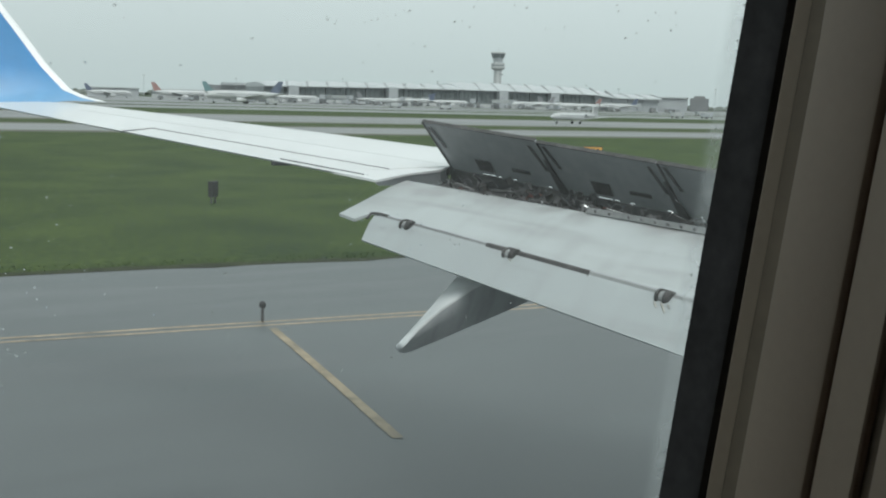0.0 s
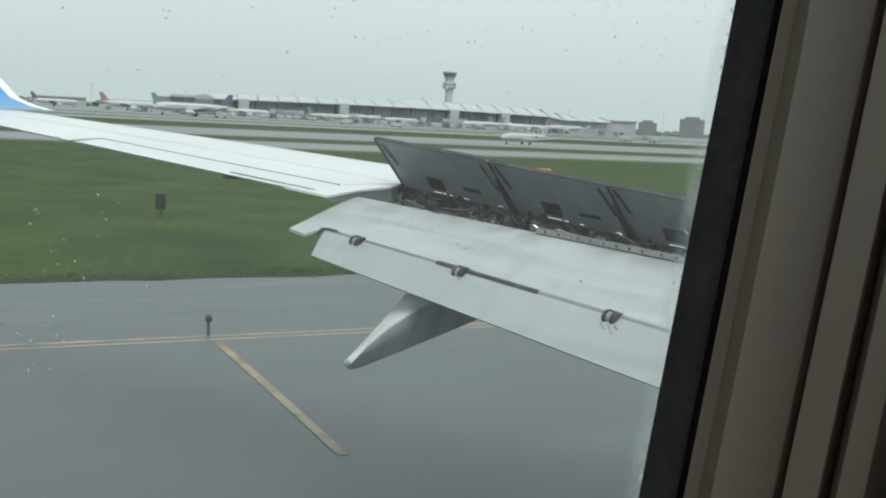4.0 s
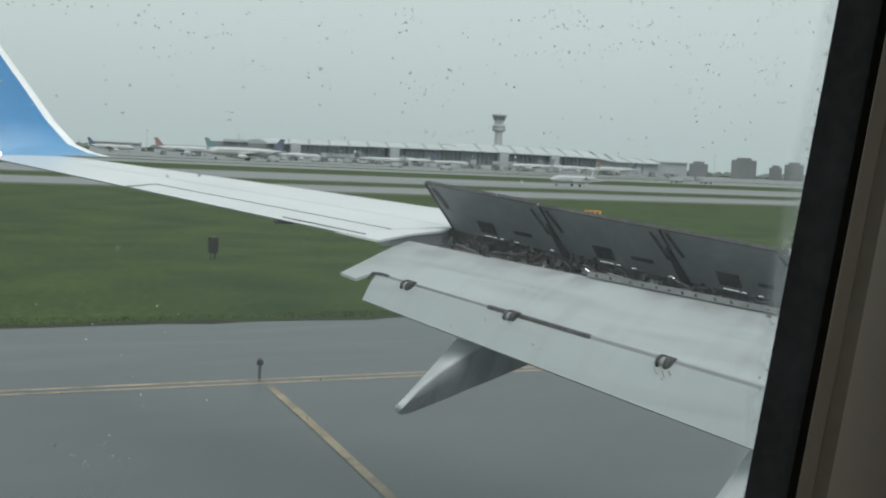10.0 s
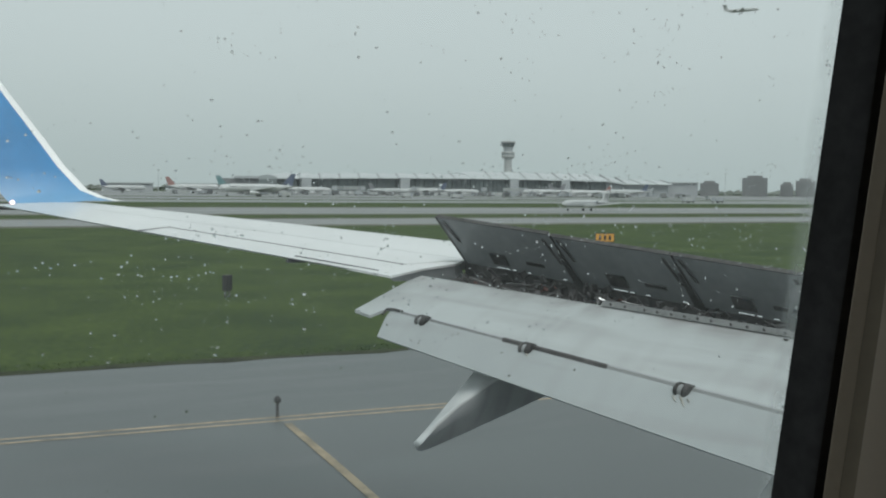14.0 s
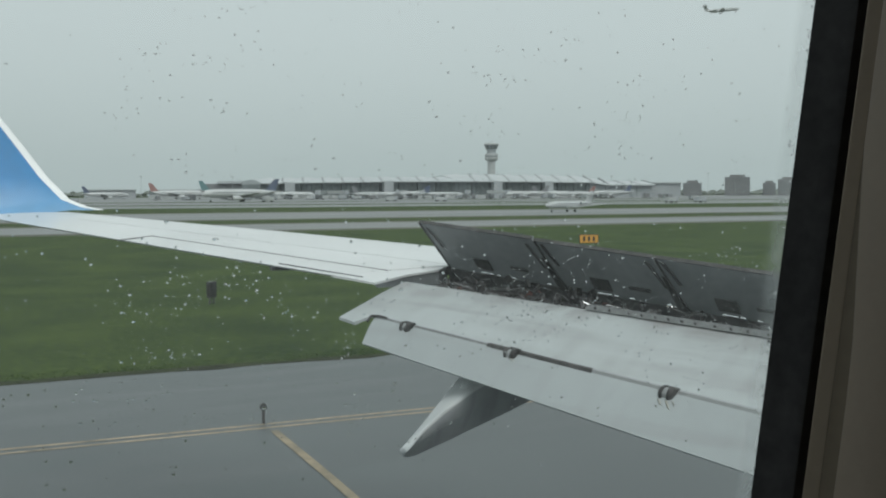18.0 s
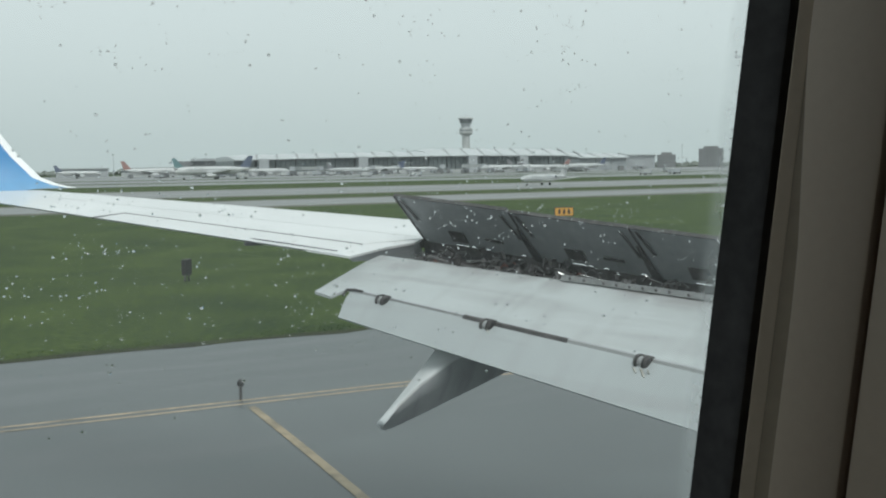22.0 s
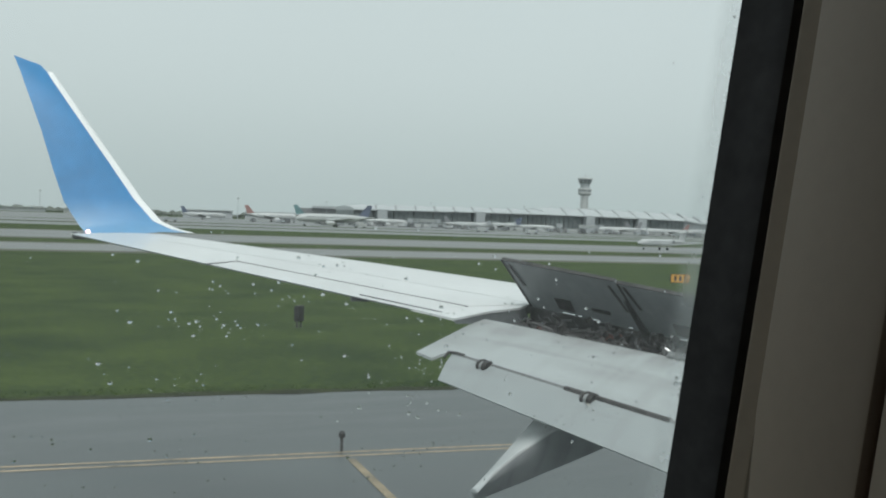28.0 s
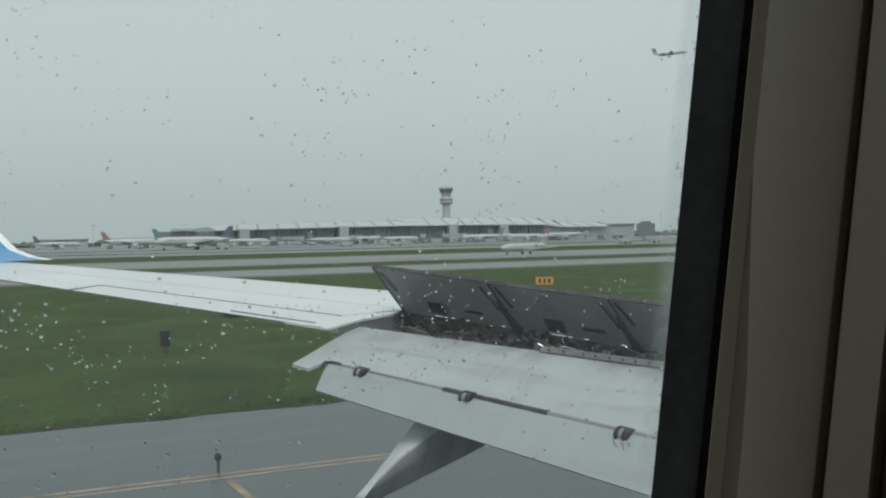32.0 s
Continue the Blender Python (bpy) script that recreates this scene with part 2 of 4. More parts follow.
TREES = mat("hazed_tree_green", (0.13, 0.15, 0.13), 0.9, vary=0.35, scale=0.05, fine=0.4)


# ---- mesh helpers ----
def mesh(name, verts, faces, material, smooth=False):
    me = bpy.data.meshes.new(name)
    me.from_pydata([tuple(v) for v in verts], [], faces)
    me.materials.append(material)
    me.update()
    bm = bmesh.new()
    bm.from_mesh(me)
    bmesh.ops.recalc_face_normals(bm, faces=bm.faces)
    for f in bm.faces:
        f.smooth = smooth
    bm.to_mesh(me)
    bm.free()
    if smooth:
        me.set_sharp_from_angle(angle=radians(32))
    return me


def part(name, me, parent=None, label="", m=None):
    ob = new(name, me)
    if parent is not None:
        ob.parent = parent
    if m is not None:
        ob.matrix_basis = m
    return tagged(ob, label)


def empty(name, m=None):
    ob = new(name)
    if m is not None:
        ob.matrix_basis = m
    return ob


def box_geo(x0, x1, y0, y1, z0, z1):
    v = [(x, y, z) for z in (z0, z1) for x, y in ((x0, y0), (x1, y0), (x1, y1), (x0, y1))]
    return v, [(3, 2, 1, 0), (4, 5, 6, 7), (0, 1, 5, 4), (1, 2, 6, 5), (2, 3, 7, 6), (3, 0, 4, 7)]


def box(name, dims, material, parent=None, label="", m=None, bevel=0.0):
    v, f = box_geo(*dims)
    me = mesh(name, v, f, material)
    if bevel:
        bm = bmesh.new()
        bm.from_mesh(me)
        bmesh.ops.bevel(bm, geom=bm.edges[:], offset=bevel, segments=2, affect="EDGES", profile=0.5)
        bm.to_mesh(me)
        bm.free()
    return part(name, me, parent, label, m)


def prism(poly, extrude):
    """A closed slab from a polygon in space, pushed along a vector."""
    n = len(poly)
    e = Vector(extrude)
    v = [Vector(p) for p in poly] + [Vector(p) + e for p in poly]
    f = [tuple(range(n)), tuple(range(2 * n - 1, n - 1, -1))]
    f += [(i, i + n, (i + 1) % n + n, (i + 1) % n) for i in range(n)]
    return v, f


def loft(rings, close=True, caps=True):
    """Skin between rings of equal point counts."""
    n = len(rings[0])
    v = [p for r in rings for p in r]
    f = []
    for k in range(len(rings) - 1):
        for i in range(n if close else n - 1):
            j = (i + 1) % n
            f.append((k * n + i, k * n + j, (k + 1) * n + j, (k + 1) * n + i))
    if caps:
        f.append(tuple(range(n)))
        f.append(tuple(range((len(rings) - 1) * n, len(rings) * n)))
    return v, f


def tube(a, b, r, sides=8, r2=None):
    a, b = Vector(a), Vector(b)
    d = (b - a).normalized()
    u = d.orthogonal().normalized()
    w = d.cross(u)
    ring = lambda c, rr: [c + rr * (math.cos(2 * math.pi * i / sides) * u + math.sin(2 * math.pi * i / sides) * w) for i in range(sides)]
    return loft([ring(a, r), ring(b, r if r2 is None else r2)])


def merged(geos):
    v, f = [], []
    for gv, gf in geos:
        k = len(v)
        v += list(gv)
        f += [tuple(i + k for i in q) for q in gf]
    return v, f


HOSE = mat("reddish_hose", (0.16, 0.07, 0.06), 0.6, vary=0.3)


# ---- the wing ----
wing = tagged(empty("aircraft_wing", pose(0, 0, 0)), "white airliner wing with raised spoilers, lowered flaps and blue winglet", "aircraft wing")
DW = Vector((-0.245, 1, 0.088))
HINGE0 = Vector((-0.42, 10.99, 3.43))


def surf(x, y):
    """The height of the upper wing surface."""
    a, b = x - HINGE0.x, y - HINGE0.y
    q = (a + 0.245 * b) / (1 + 0.245 * 0.245)
    p = b - 0.245 * q
    return HINGE0.z + 0.088 * p + 0.05 * q


def hinge(y, up=0.0):
    b = y - HINGE0.y
    return HINGE0 + b * DW + Vector((0, 0, up))


def te_x(y):
    return -1.54 - 0.357 * (y - 10.48)


def le_x(y):
    return 1.25 - 0.575 * (y - 10.45) - 0.06 * max(0.0, y - 13.7)


def section(y, back, thick):
    """One closed wing section: upper skin from the back edge to the crest, nose, under side."""
    f = le_x(y)
    pts = []
    for k in range(7):
        x = back + (f - back) * k / 6
        bulge = 0.012 * math.sin(math.pi * k / 6)
        pts.append(Vector((x, y, surf(x, y) + bulge)))
    z = surf(f, y)
    for dx, dz in ((0.16, -0.02), (0.25, -0.06), (0.28, -0.11), (0.22, -0.16), (0.05, -0.19)):
        pts.append(Vector((f + dx * thick, y, z + dz * thick)))
    pts.append(Vector((back + 0.45 * (f - back), y, surf(back + 0.45 * (f - back), y) - 0.07 * thick)))
    pts.append(Vector((back + 0.03, y, surf(back, y) - 0.018)))
    return pts


outer = [section(y, te_x(y), 1.0 - 0.045 * (y - 10)) for y in (11.0, 12.0, 13.0, 14.0, 15.0, 16.0, 16.95)]
part("outer_wing_skin", mesh("outer_wing_skin", *loft(outer), WING_WHITE, True), wing, "glossy white upper skin of the outer wing")
inner = [section(y, hinge(y).x, 1.0 + 0.05 * (10 - y)) for y in (1.94, 4.0, 6.0, 8.0, 9.5, 10.995)]
part("inner_wing_skin", mesh("inner_wing_skin", *loft(inner), WING_WHITE, True), wing, "white upper skin ahead of the spoilers")
# fixed trailing panel beside the flap, with its curved inboard edge
fix = [(-0.44, 11.002), (-0.62, 10.86), (-1.03, 10.74), (-1.55, 10.47), (te_x(11.0), 11.002)]
part("trailing_corner_panel", mesh("trailing_corner_panel", *prism([Vector((x, y, surf(x, y) + 0.003)) for x, y in fix], (0, 0, -0.022)), WING_WHITE), wing)


skirt = []
for (x, y), drop_ in zip(fix[:4], (0.17, 0.15, 0.10, 0.03)):
    b_ = Vector((x, y + 0.012, surf(x, y) - 0.021))
    skirt.append([b_, b_ + Vector((0.01, 0.02, 0)), b_ + Vector((0.06, 0.05, -drop_)), b_ + Vector((0.05, 0.03, -drop_))])
part("corner_underside", mesh("corner_underside", *loft(skirt), SPOILER_UNDER), wing, "dark grey underside of the trailing corner")
# Near-black plate over the wing's end section paints the cove's shadow.
cap = [p + Vector((0, -0.006, -0.012)) for p in section(10.999, te_x(11.0) + 0.02, 0.96)]
part("end_shade_plate", mesh("end_shade_plate", *prism(cap, (0, 0.004, 0)), COVE_DARK), wing, "dark plate painting the shade at the flap bay's end")


def strip(name, pts, width, material, label="", lift=0.014):
    """A thin line laid on the upper skin."""
    v, f = [], []
    for i, (x, y) in enumerate(pts):
        a = pts[max(0, i - 1)]
        b = pts[min(len(pts) - 1, i + 1)]
        d = Vector((b[0] - a[0], b[1] - a[1])).normalized()
        o = Vector((-d.y, d.x)) * width / 2
        for s in (-1, 1):
            px, py = x + s * o.x, y + s * o.y
            v.append((px, py, surf(px, py) + lift))
            v.append((px, py, surf(px, py) - 0.004))
        if i:
            k = 4 * i
            f += [(k - 4, k - 2, k + 2, k), (k - 3, k - 4, k, k + 1), (k - 2, k - 1, k + 3, k + 2)]
    return part(name, mesh(name, v, f, material), wing, label)


def chord_line(frac, y0, y1, n=8):
    out = []
    for k in range(n + 1):
        y = y0 + (y1 - y0) * k / n
        out.append((te_x(y) + frac * (le_x(y) - te_x(y)), y))
    return out


strip("aileron_seam", chord_line(0.22, 10.98, 14.2), 0.009, HAIR_SEAM, "dark gap ahead of the aileron")
strip("tab_seam", chord_line(0.04, 10.75, 11.8), 0.004, HAIR_SEAM, "thin dark gap of the trim tab")
strip("spar_seam", chord_line(0.51, 11.02, 16.2), 0.016, mat("grey_skin_joint", (0.46, 0.48, 0.48), 0.6, vary=0.1), "thin grey skin joint")
strip("aileron_end_seam", [(te_x(14.2) + 0.02, 14.0), (te_x(14.2) + 0.24 * (le_x(14.2) - te_x(14.2)), 14.2)], 0.013, HAIR_SEAM, "dark gap at the aileron end")

# winglet
prof = [(0.0, -2.47, -3.60, 3.955, 16.98), (0.12, -2.62, -3.62, 4.00, 17.10), (0.30, -2.74, -3.70, 4.10, 17.20), (0.55, -2.96, -3.88, 4.40, 17.36),
        (1.0, -3.23, -4.01, 4.82, 17.50), (1.5, -3.53, -4.14, 5.30, 17.68), (2.0, -3.83, -4.30, 5.80, 17.88), (2.30, -4.02, -4.40, 6.12, 18.02), (2.45, -4.13, -4.47, 6.30, 18.12)]
rings, lead = [], []
for s, xl, xt, z, y in prof:
    t = 0.05 + 0.05 * (1 - s / 2.45)
    zt = z + (0.02 if s > 2.4 else -0.10 * (1 - s / 2.45))
    nose = 0.085 + 0.05 * (1 - s / 2.45)
    xl += 0.12 * (1 - (s / 2.45) ** 3) + 0.17 * math.exp(-(s / 0.22) ** 2)
    round_off = max(0.0, (s - 2.0) / 0.45)
    zn, zm = z - 0.25 * round_off, z - 0.08 * round_off
    if s > 1.9:
        xl = -3.765 - 0.19 * round_off
        zn = z - 0.165 * round_off
    rings.append([Vector((xl - nose, y - t * 0.6, zn)), Vector((xl - 0.35 * (xl - xt), y - t * 0.7, zm)), Vector((xt, y, zt)), Vector((xl - 0.35 * (xl - xt), y + t * 0.5, zm)), Vector((xl - nose, y + t * 0.5, zn))])
    lead.append([Vector((xl - nose, y - t * 0.6 - 0.002, zn)), Vector((xl - 0.02, y - t * 0.35, zn)), Vector((xl, y, zn)), Vector((xl - nose, y + t * 0.5 + 0.002, zn))])
# the blue fades into the white of the wing at the root
bn_, bl_ = BLUE.node_tree.nodes, BLUE.node_tree.links
fade_mix, fade_sep, fade_map, fade_tc = bn_.new("ShaderNodeMix"), bn_.new("ShaderNodeSeparateXYZ"), bn_.new("ShaderNodeMapRange"), bn_.new("ShaderNodeTexCoord")
fade_mix.data_type = "RGBA"
bl_.new(fade_tc.outputs["Object"], fade_sep.inputs[0])
bl_.new(fade_sep.outputs["Z"], fade_map.inputs["Value"])
fade_map.inputs["From Min"].default_value, fade_map.inputs["From Max"].default_value = 3.90, 4.40
fade_map.inputs["To Min"].default_value, fade_map.inputs["To Max"].default_value = 0.35, 0.0
bl_.new(fade_map.outputs["Result"], fade_mix.inputs[0])
bl_.new(bn_["Principled BSDF"].inputs["Base Color"].links[0].from_socket, fade_mix.inputs[6])
fade_mix.inputs[7].default_value = (0.42, 0.62, 0.74, 1)
bl_.new(fade_mix.outputs[2], bn_["Principled BSDF"].inputs["Base Color"])
winglet = part("winglet", mesh("winglet", *loft(rings), BLUE, True), wing, "upswept bright blue winglet")
part("winglet_leading_edge", mesh("winglet_leading_edge", *loft(lead), mat("white_edge_paint", (0.90, 0.92, 0.92), 0.3, vary=0.02), True), winglet, "white leading edge of the winglet")
box("tip_light_housing", (-0.16, 0.16, -0.06, 0.06, -0.04, 0.05), SEAM, wing, "dark housing of the tip light", pose(-3.62, 17.20, 3.87, 0, 0, 10), 0.02)
LAMP = bpy.data.materials.new("tip_light_glow")
LAMP.use_nodes = True
LAMP.node_tree.nodes["Principled BSDF"].inputs["Emission Color"].default_value = (1.0, 0.62, 0.55, 1)
LAMP.node_tree.nodes["Principled BSDF"].inputs["Emission Strength"].default_value = 3.0
box("tip_light", (-0.022, 0.022, -0.03, 0.03, -0.04, 0.05), LAMP, wing, "small glowing tip light", pose(-3.60, 17.10, 3.905, 0, 0, 10), 0.012)

# spoilers, raised
UP = Vector((-math.cos(radians(52)), -0.245 * math.cos(radians(52)), math.sin(radians(52)) + 0.012)).normalized()
NRM = DW.normalized().cross(UP).normalized()
if NRM.x > 0:
    NRM = -NRM
SP_CHORD = 0.56


def spoiler(y0, y1, label, chord=SP_CHORD):
    a, b = hinge(y0), hinge(y1)
    sk = 0.09
    quad = [a - UP * 0.04, a + UP * chord + DW * 0.09, b + UP * chord + DW * sk, b - UP * 0.04]
    v, f = prism(quad, -NRM * 0.028)
    s = part("spoiler_panel", mesh("spoiler_panel", v, f, SPOILER_UNDER), wing, label)
    top = [quad[1] - NRM * 0.034, quad[2] - NRM * 0.034, quad[2] + UP * 0.007 - NRM * 0.034, quad[1] + UP * 0.007 - NRM * 0.034]
    part("edge_seal", mesh("edge_seal", *prism(top, NRM * 0.04), COVE_DARK), s, "dark rubbing strip on the edge")
    end = [quad[0] + NRM * 0.004, quad[0] - DW * 0.022 + NRM * 0.004, quad[1] - DW * 0.022 + NRM * 0.004, quad[1] + NRM * 0.004]
    part("end_seal", mesh("end_seal", *prism(end, NRM * 0.006), COVE_DARK), s, "black seal on the outboard edge")
    L = (b - a).length
    # The first two are raised dark slabs that paint shaded recesses.
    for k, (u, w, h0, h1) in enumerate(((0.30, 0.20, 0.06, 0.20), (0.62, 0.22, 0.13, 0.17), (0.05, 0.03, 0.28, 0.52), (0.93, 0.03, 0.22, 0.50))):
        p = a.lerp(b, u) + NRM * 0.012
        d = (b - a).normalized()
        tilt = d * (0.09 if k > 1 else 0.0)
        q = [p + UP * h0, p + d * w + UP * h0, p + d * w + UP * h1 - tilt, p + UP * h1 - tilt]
        part("recess" if k < 2 else "rib", mesh("recess", *prism(q, NRM * 0.006), COVE_DARK), s, "dark slab painting a shaded recess" if k < 2 else "dark stiffening rib")
    for u in (0.33, 0.41, 0.47, 0.60, 0.9):
        p = a.lerp(b, u) + NRM * 0.03 + UP * 0.035
        d = (b - a).normalized()
        part("hinge_pin", mesh("hinge_pin", *tube(p, p + d * (0.10 if u < 0.4 else 0.05), 0.012, 8), STEEL), s, "bright steel hinge pin")
    return s


spoiler(10.97, 9.58, "raised outboard spoiler with dark grey underside")
spoiler(9.565, 8.34, "raised middle spoiler with dark grey underside", 0.54)
spoiler(8.325, 7.20, "raised inner spoiler with dark grey underside", 0.54)
spoiler(7.12, 5.60, "raised inboard spoiler with dark grey underside", 0.54)

# Near-black wedges stand in for the shaded gaps between spoilers.
for yg in (9.57, 8.33):
    p = hinge(yg) + NRM * 0.016
    d = DW.normalized()
    q = [p - d * 0.07 - UP * 0.03, p + d * 0.05 - UP * 0.03, p + d * 0.075 + UP * 0.36, p + d * 0.05 + UP * 0.36]
    part("gap_wedge", mesh("gap_wedge", *prism(q, NRM * 0.006), COVE_DARK), wing, "dark wedge painting the shaded gap between spoilers")

# cove behind the spoilers
FL0, FL1 = Vector((-1.19, 11.18, 2.98)), Vector((-0.263, 1, 0.105))


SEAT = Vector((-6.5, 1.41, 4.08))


def toward_seat(p):
    """The flaps, aft of and below the wing, drawn towards the seat to fit the camera's view."""
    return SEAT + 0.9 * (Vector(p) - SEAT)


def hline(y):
    return toward_seat(FL0 + (y - FL0.y) * FL1)


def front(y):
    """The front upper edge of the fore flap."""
    return toward_seat((-0.60 - 0.342 * (y - 11.53), y, 3.26 + 0.075 * (y - 11.53)))


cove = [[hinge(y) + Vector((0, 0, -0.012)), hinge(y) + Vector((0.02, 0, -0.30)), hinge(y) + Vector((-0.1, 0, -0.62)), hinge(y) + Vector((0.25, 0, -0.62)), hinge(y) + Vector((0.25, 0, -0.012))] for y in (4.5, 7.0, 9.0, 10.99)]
part("rear_spar", mesh("rear_spar", *loft(cove), COVE_DARK), wing, "near-black spar behind the spoilers, cove shade in its colour")
rnd = random.Random(7)
for k in range(330):
    y = 6.0 + 5.2 * rnd.random()
    p, q = hinge(y - 0.35), front(y)
    base = p.lerp(q, rnd.uniform(0.02, 0.9))
    base.z -= rnd.uniform(0.0, 0.12)
    kind = rnd.random()
    if kind < 0.55:
        d = Vector((rnd.uniform(-0.16, 0.06), rnd.uniform(-0.2, 0.2), rnd.uniform(-0.05, 0.07)))
        part("actuator_rod", mesh("actuator_rod", *tube(base, base + d, rnd.uniform(0.005, 0.014), 6), rnd.choice((COVE_DARK, BRACKET, COVE_DARK, BRACKET, STEEL))), wing)
    elif kind < 0.9:
        w = rnd.uniform(0.015, 0.045)
        box("hinge_bracket", (-w, w, -w * 0.4, w * 0.4, -w, w), rnd.choice((COVE_DARK, BRACKET)), wing, "", pose(*base, rnd.uniform(-30, 30), rnd.uniform(-30, 30), rnd.uniform(0, 90)))
    else:
        pts = [base + Vector((0, 0.06 * i, 0.025 * math.sin(2.1 * i + k))) for i in range(5)]
        part("hydraulic_line", mesh("hydraulic_line", *merged([tube(pts[i], pts[i + 1], 0.006, 5) for i in range(4)]), rnd.choice((BRACKET, COVE_DARK, HOSE))), wing)
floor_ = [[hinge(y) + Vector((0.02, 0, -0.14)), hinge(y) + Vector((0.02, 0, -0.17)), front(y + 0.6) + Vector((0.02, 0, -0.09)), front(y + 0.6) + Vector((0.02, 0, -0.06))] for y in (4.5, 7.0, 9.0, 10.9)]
part("flap_bay_floor", mesh("flap_bay_floor", *loft(floor_), COVE_DARK), wing, "near-black floor of the flap bay, shade in its colour")

# fore flap: curved plate from its front edge down to the flap hinge line
ys = [4.5, 6.0, 7.5, 9.0, 10.2, 11.18]
fr = []
for y in ys:
    a, b = front(y), hline(y)
    top = [a.lerp(b, k / 6) + Vector((0, 0, 0.018 * math.sin(math.pi * k / 6))) for k in range(7)]
    fr.append([a + Vector((0.05, 0, -0.10))] + top + [b + Vector((0, 0, -0.02)), a.lerp(b, 0.5) + Vector((0, 0, -0.10))])
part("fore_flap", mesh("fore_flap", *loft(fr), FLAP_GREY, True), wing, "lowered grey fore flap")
tipq = [front(11.182), toward_seat((-0.61, 11.53, 3.26)), toward_seat((-0.81, 11.545, 3.19)), toward_seat((-1.42, 11.45, 2.95)), toward_seat((-1.37, 11.22, 2.915)), hline(11.182)]
mid = front(11.182).lerp(hline(11.182), 0.5) + Vector((0, 0, 0.018))
tv = [Vector(p) for p in tipq] + [mid]
lowv = [p - Vector((0, 0, 0.025)) for p in tv]
tf = [(6, 0, 1), (6, 1, 2), (6, 2, 3), (6, 3, 4), (6, 4, 5)]
tf2 = [(13, 8, 7), (13, 9, 8), (13, 10, 9), (13, 11, 10), (13, 12, 11)]
rim = [(i, i + 1, i + 8, i + 7) for i in range(5)]
part("flap_tip", mesh("flap_tip", tv + lowv, tf + tf2 + rim, FLAP_GREY), wing, "pointed outer tip of the fore flap")

# perforated front strip of the flap
STRIP_GREY = mat("stained_strip_grey", (0.15, 0.16, 0.16), 0.6, vary=0.25, scale=6, fine=30)
perf = []
for k in range(9):
    y = 9.45 - 0.28 * k
    perf.append([front(y) + Vector((-0.035, 0, 0.004)), front(y) + Vector((-0.008, 0, 0.046)), front(y) + Vector((0.006, 0, 0.046)), front(y) + Vector((0.0, 0, 0.0))])
perforated = part("perforated_strip", mesh("perforated_strip", *loft(perf), STRIP_GREY), wing, "grey strip with a row of holes")
for y in (9.36, 9.22, 9.03, 8.91, 8.78, 8.66, 8.54, 8.42, 8.25, 8.11, 7.97, 7.80, 7.64, 7.5):
    c = front(y) + Vector((-0.028, 0, 0.022))
    part("strip_hole", mesh("strip_hole", *tube(c, c + Vector((0.008, 0.0, 0.0)), 0.0135, 8), COVE_DARK), perforated)

# aft flap
aft = []
for y in ys[:-1] + [11.14]:
    a = hline(y) + Vector((-0.008, 0, -0.014))
    t = (y - 6.93) / (10.96 - 6.93)
    b = toward_seat(Vector((-0.54, 6.93, 2.21)).lerp(Vector((-1.43, 10.96, 2.74)), t))
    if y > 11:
        b = toward_seat((-1.43, 10.96, 2.74))
    aft.append([a, a.lerp(b, 0.4) + Vector((-0.008, 0, 0.010)), b, b + Vector((0.02, 0, -0.015)), a.lerp(b, 0.5) + Vector((0.08, 0, -0.06)), a + Vector((0.06, 0, -0.05))])
part("aft_flap", mesh("aft_flap", *loft(aft), AFT_GREY, True), wing, "steeply lowered grey aft flap")
def gap_run(name, ys_, fore, aft_, lift, material, label):
    rr = [[hline(y) + Vector((aft_, 0, 0.3 * lift)), hline(y) + Vector((fore, 0, lift)), hline(y) + Vector((fore, 0, -0.035)), hline(y) + Vector((aft_ - 0.012, 0, -0.035))] for y in ys_]
    return part(name, mesh(name, *loft(rr), material), wing, label)


gap_run("flap_gap", (9.72, 10.4, 11.12), 0.004, -0.005, 0.004, HAIR_SEAM, "narrow dark gap between the flap panels")
gap_run("open_slot", (8.62, 9.2, 9.72), 0.006, -0.014, 0.010, COVE_DARK, "open black stretch of the flap gap")
gap_run("gap_strip", (4.6, 6.5, 8.62), 0.008, -0.010, 0.008, SPOILER_TOP, "pale grey strip along the inner flap gap")
corner = [hline(10.98) + Vector((0.0, 0, 0.004)), hline(11.08) + Vector((-0.005, 0, 0.006)), hline(11.16) + Vector((-0.03, 0, -0.004)), hline(11.17) + Vector((-0.08, -0.03, -0.05))]
part("gap_corner", mesh("gap_corner", *merged([tube(corner[q], corner[q + 1], 0.011, 8) for q in range(3)]), COVE_DARK), wing, "dark curved end of the flap gap")
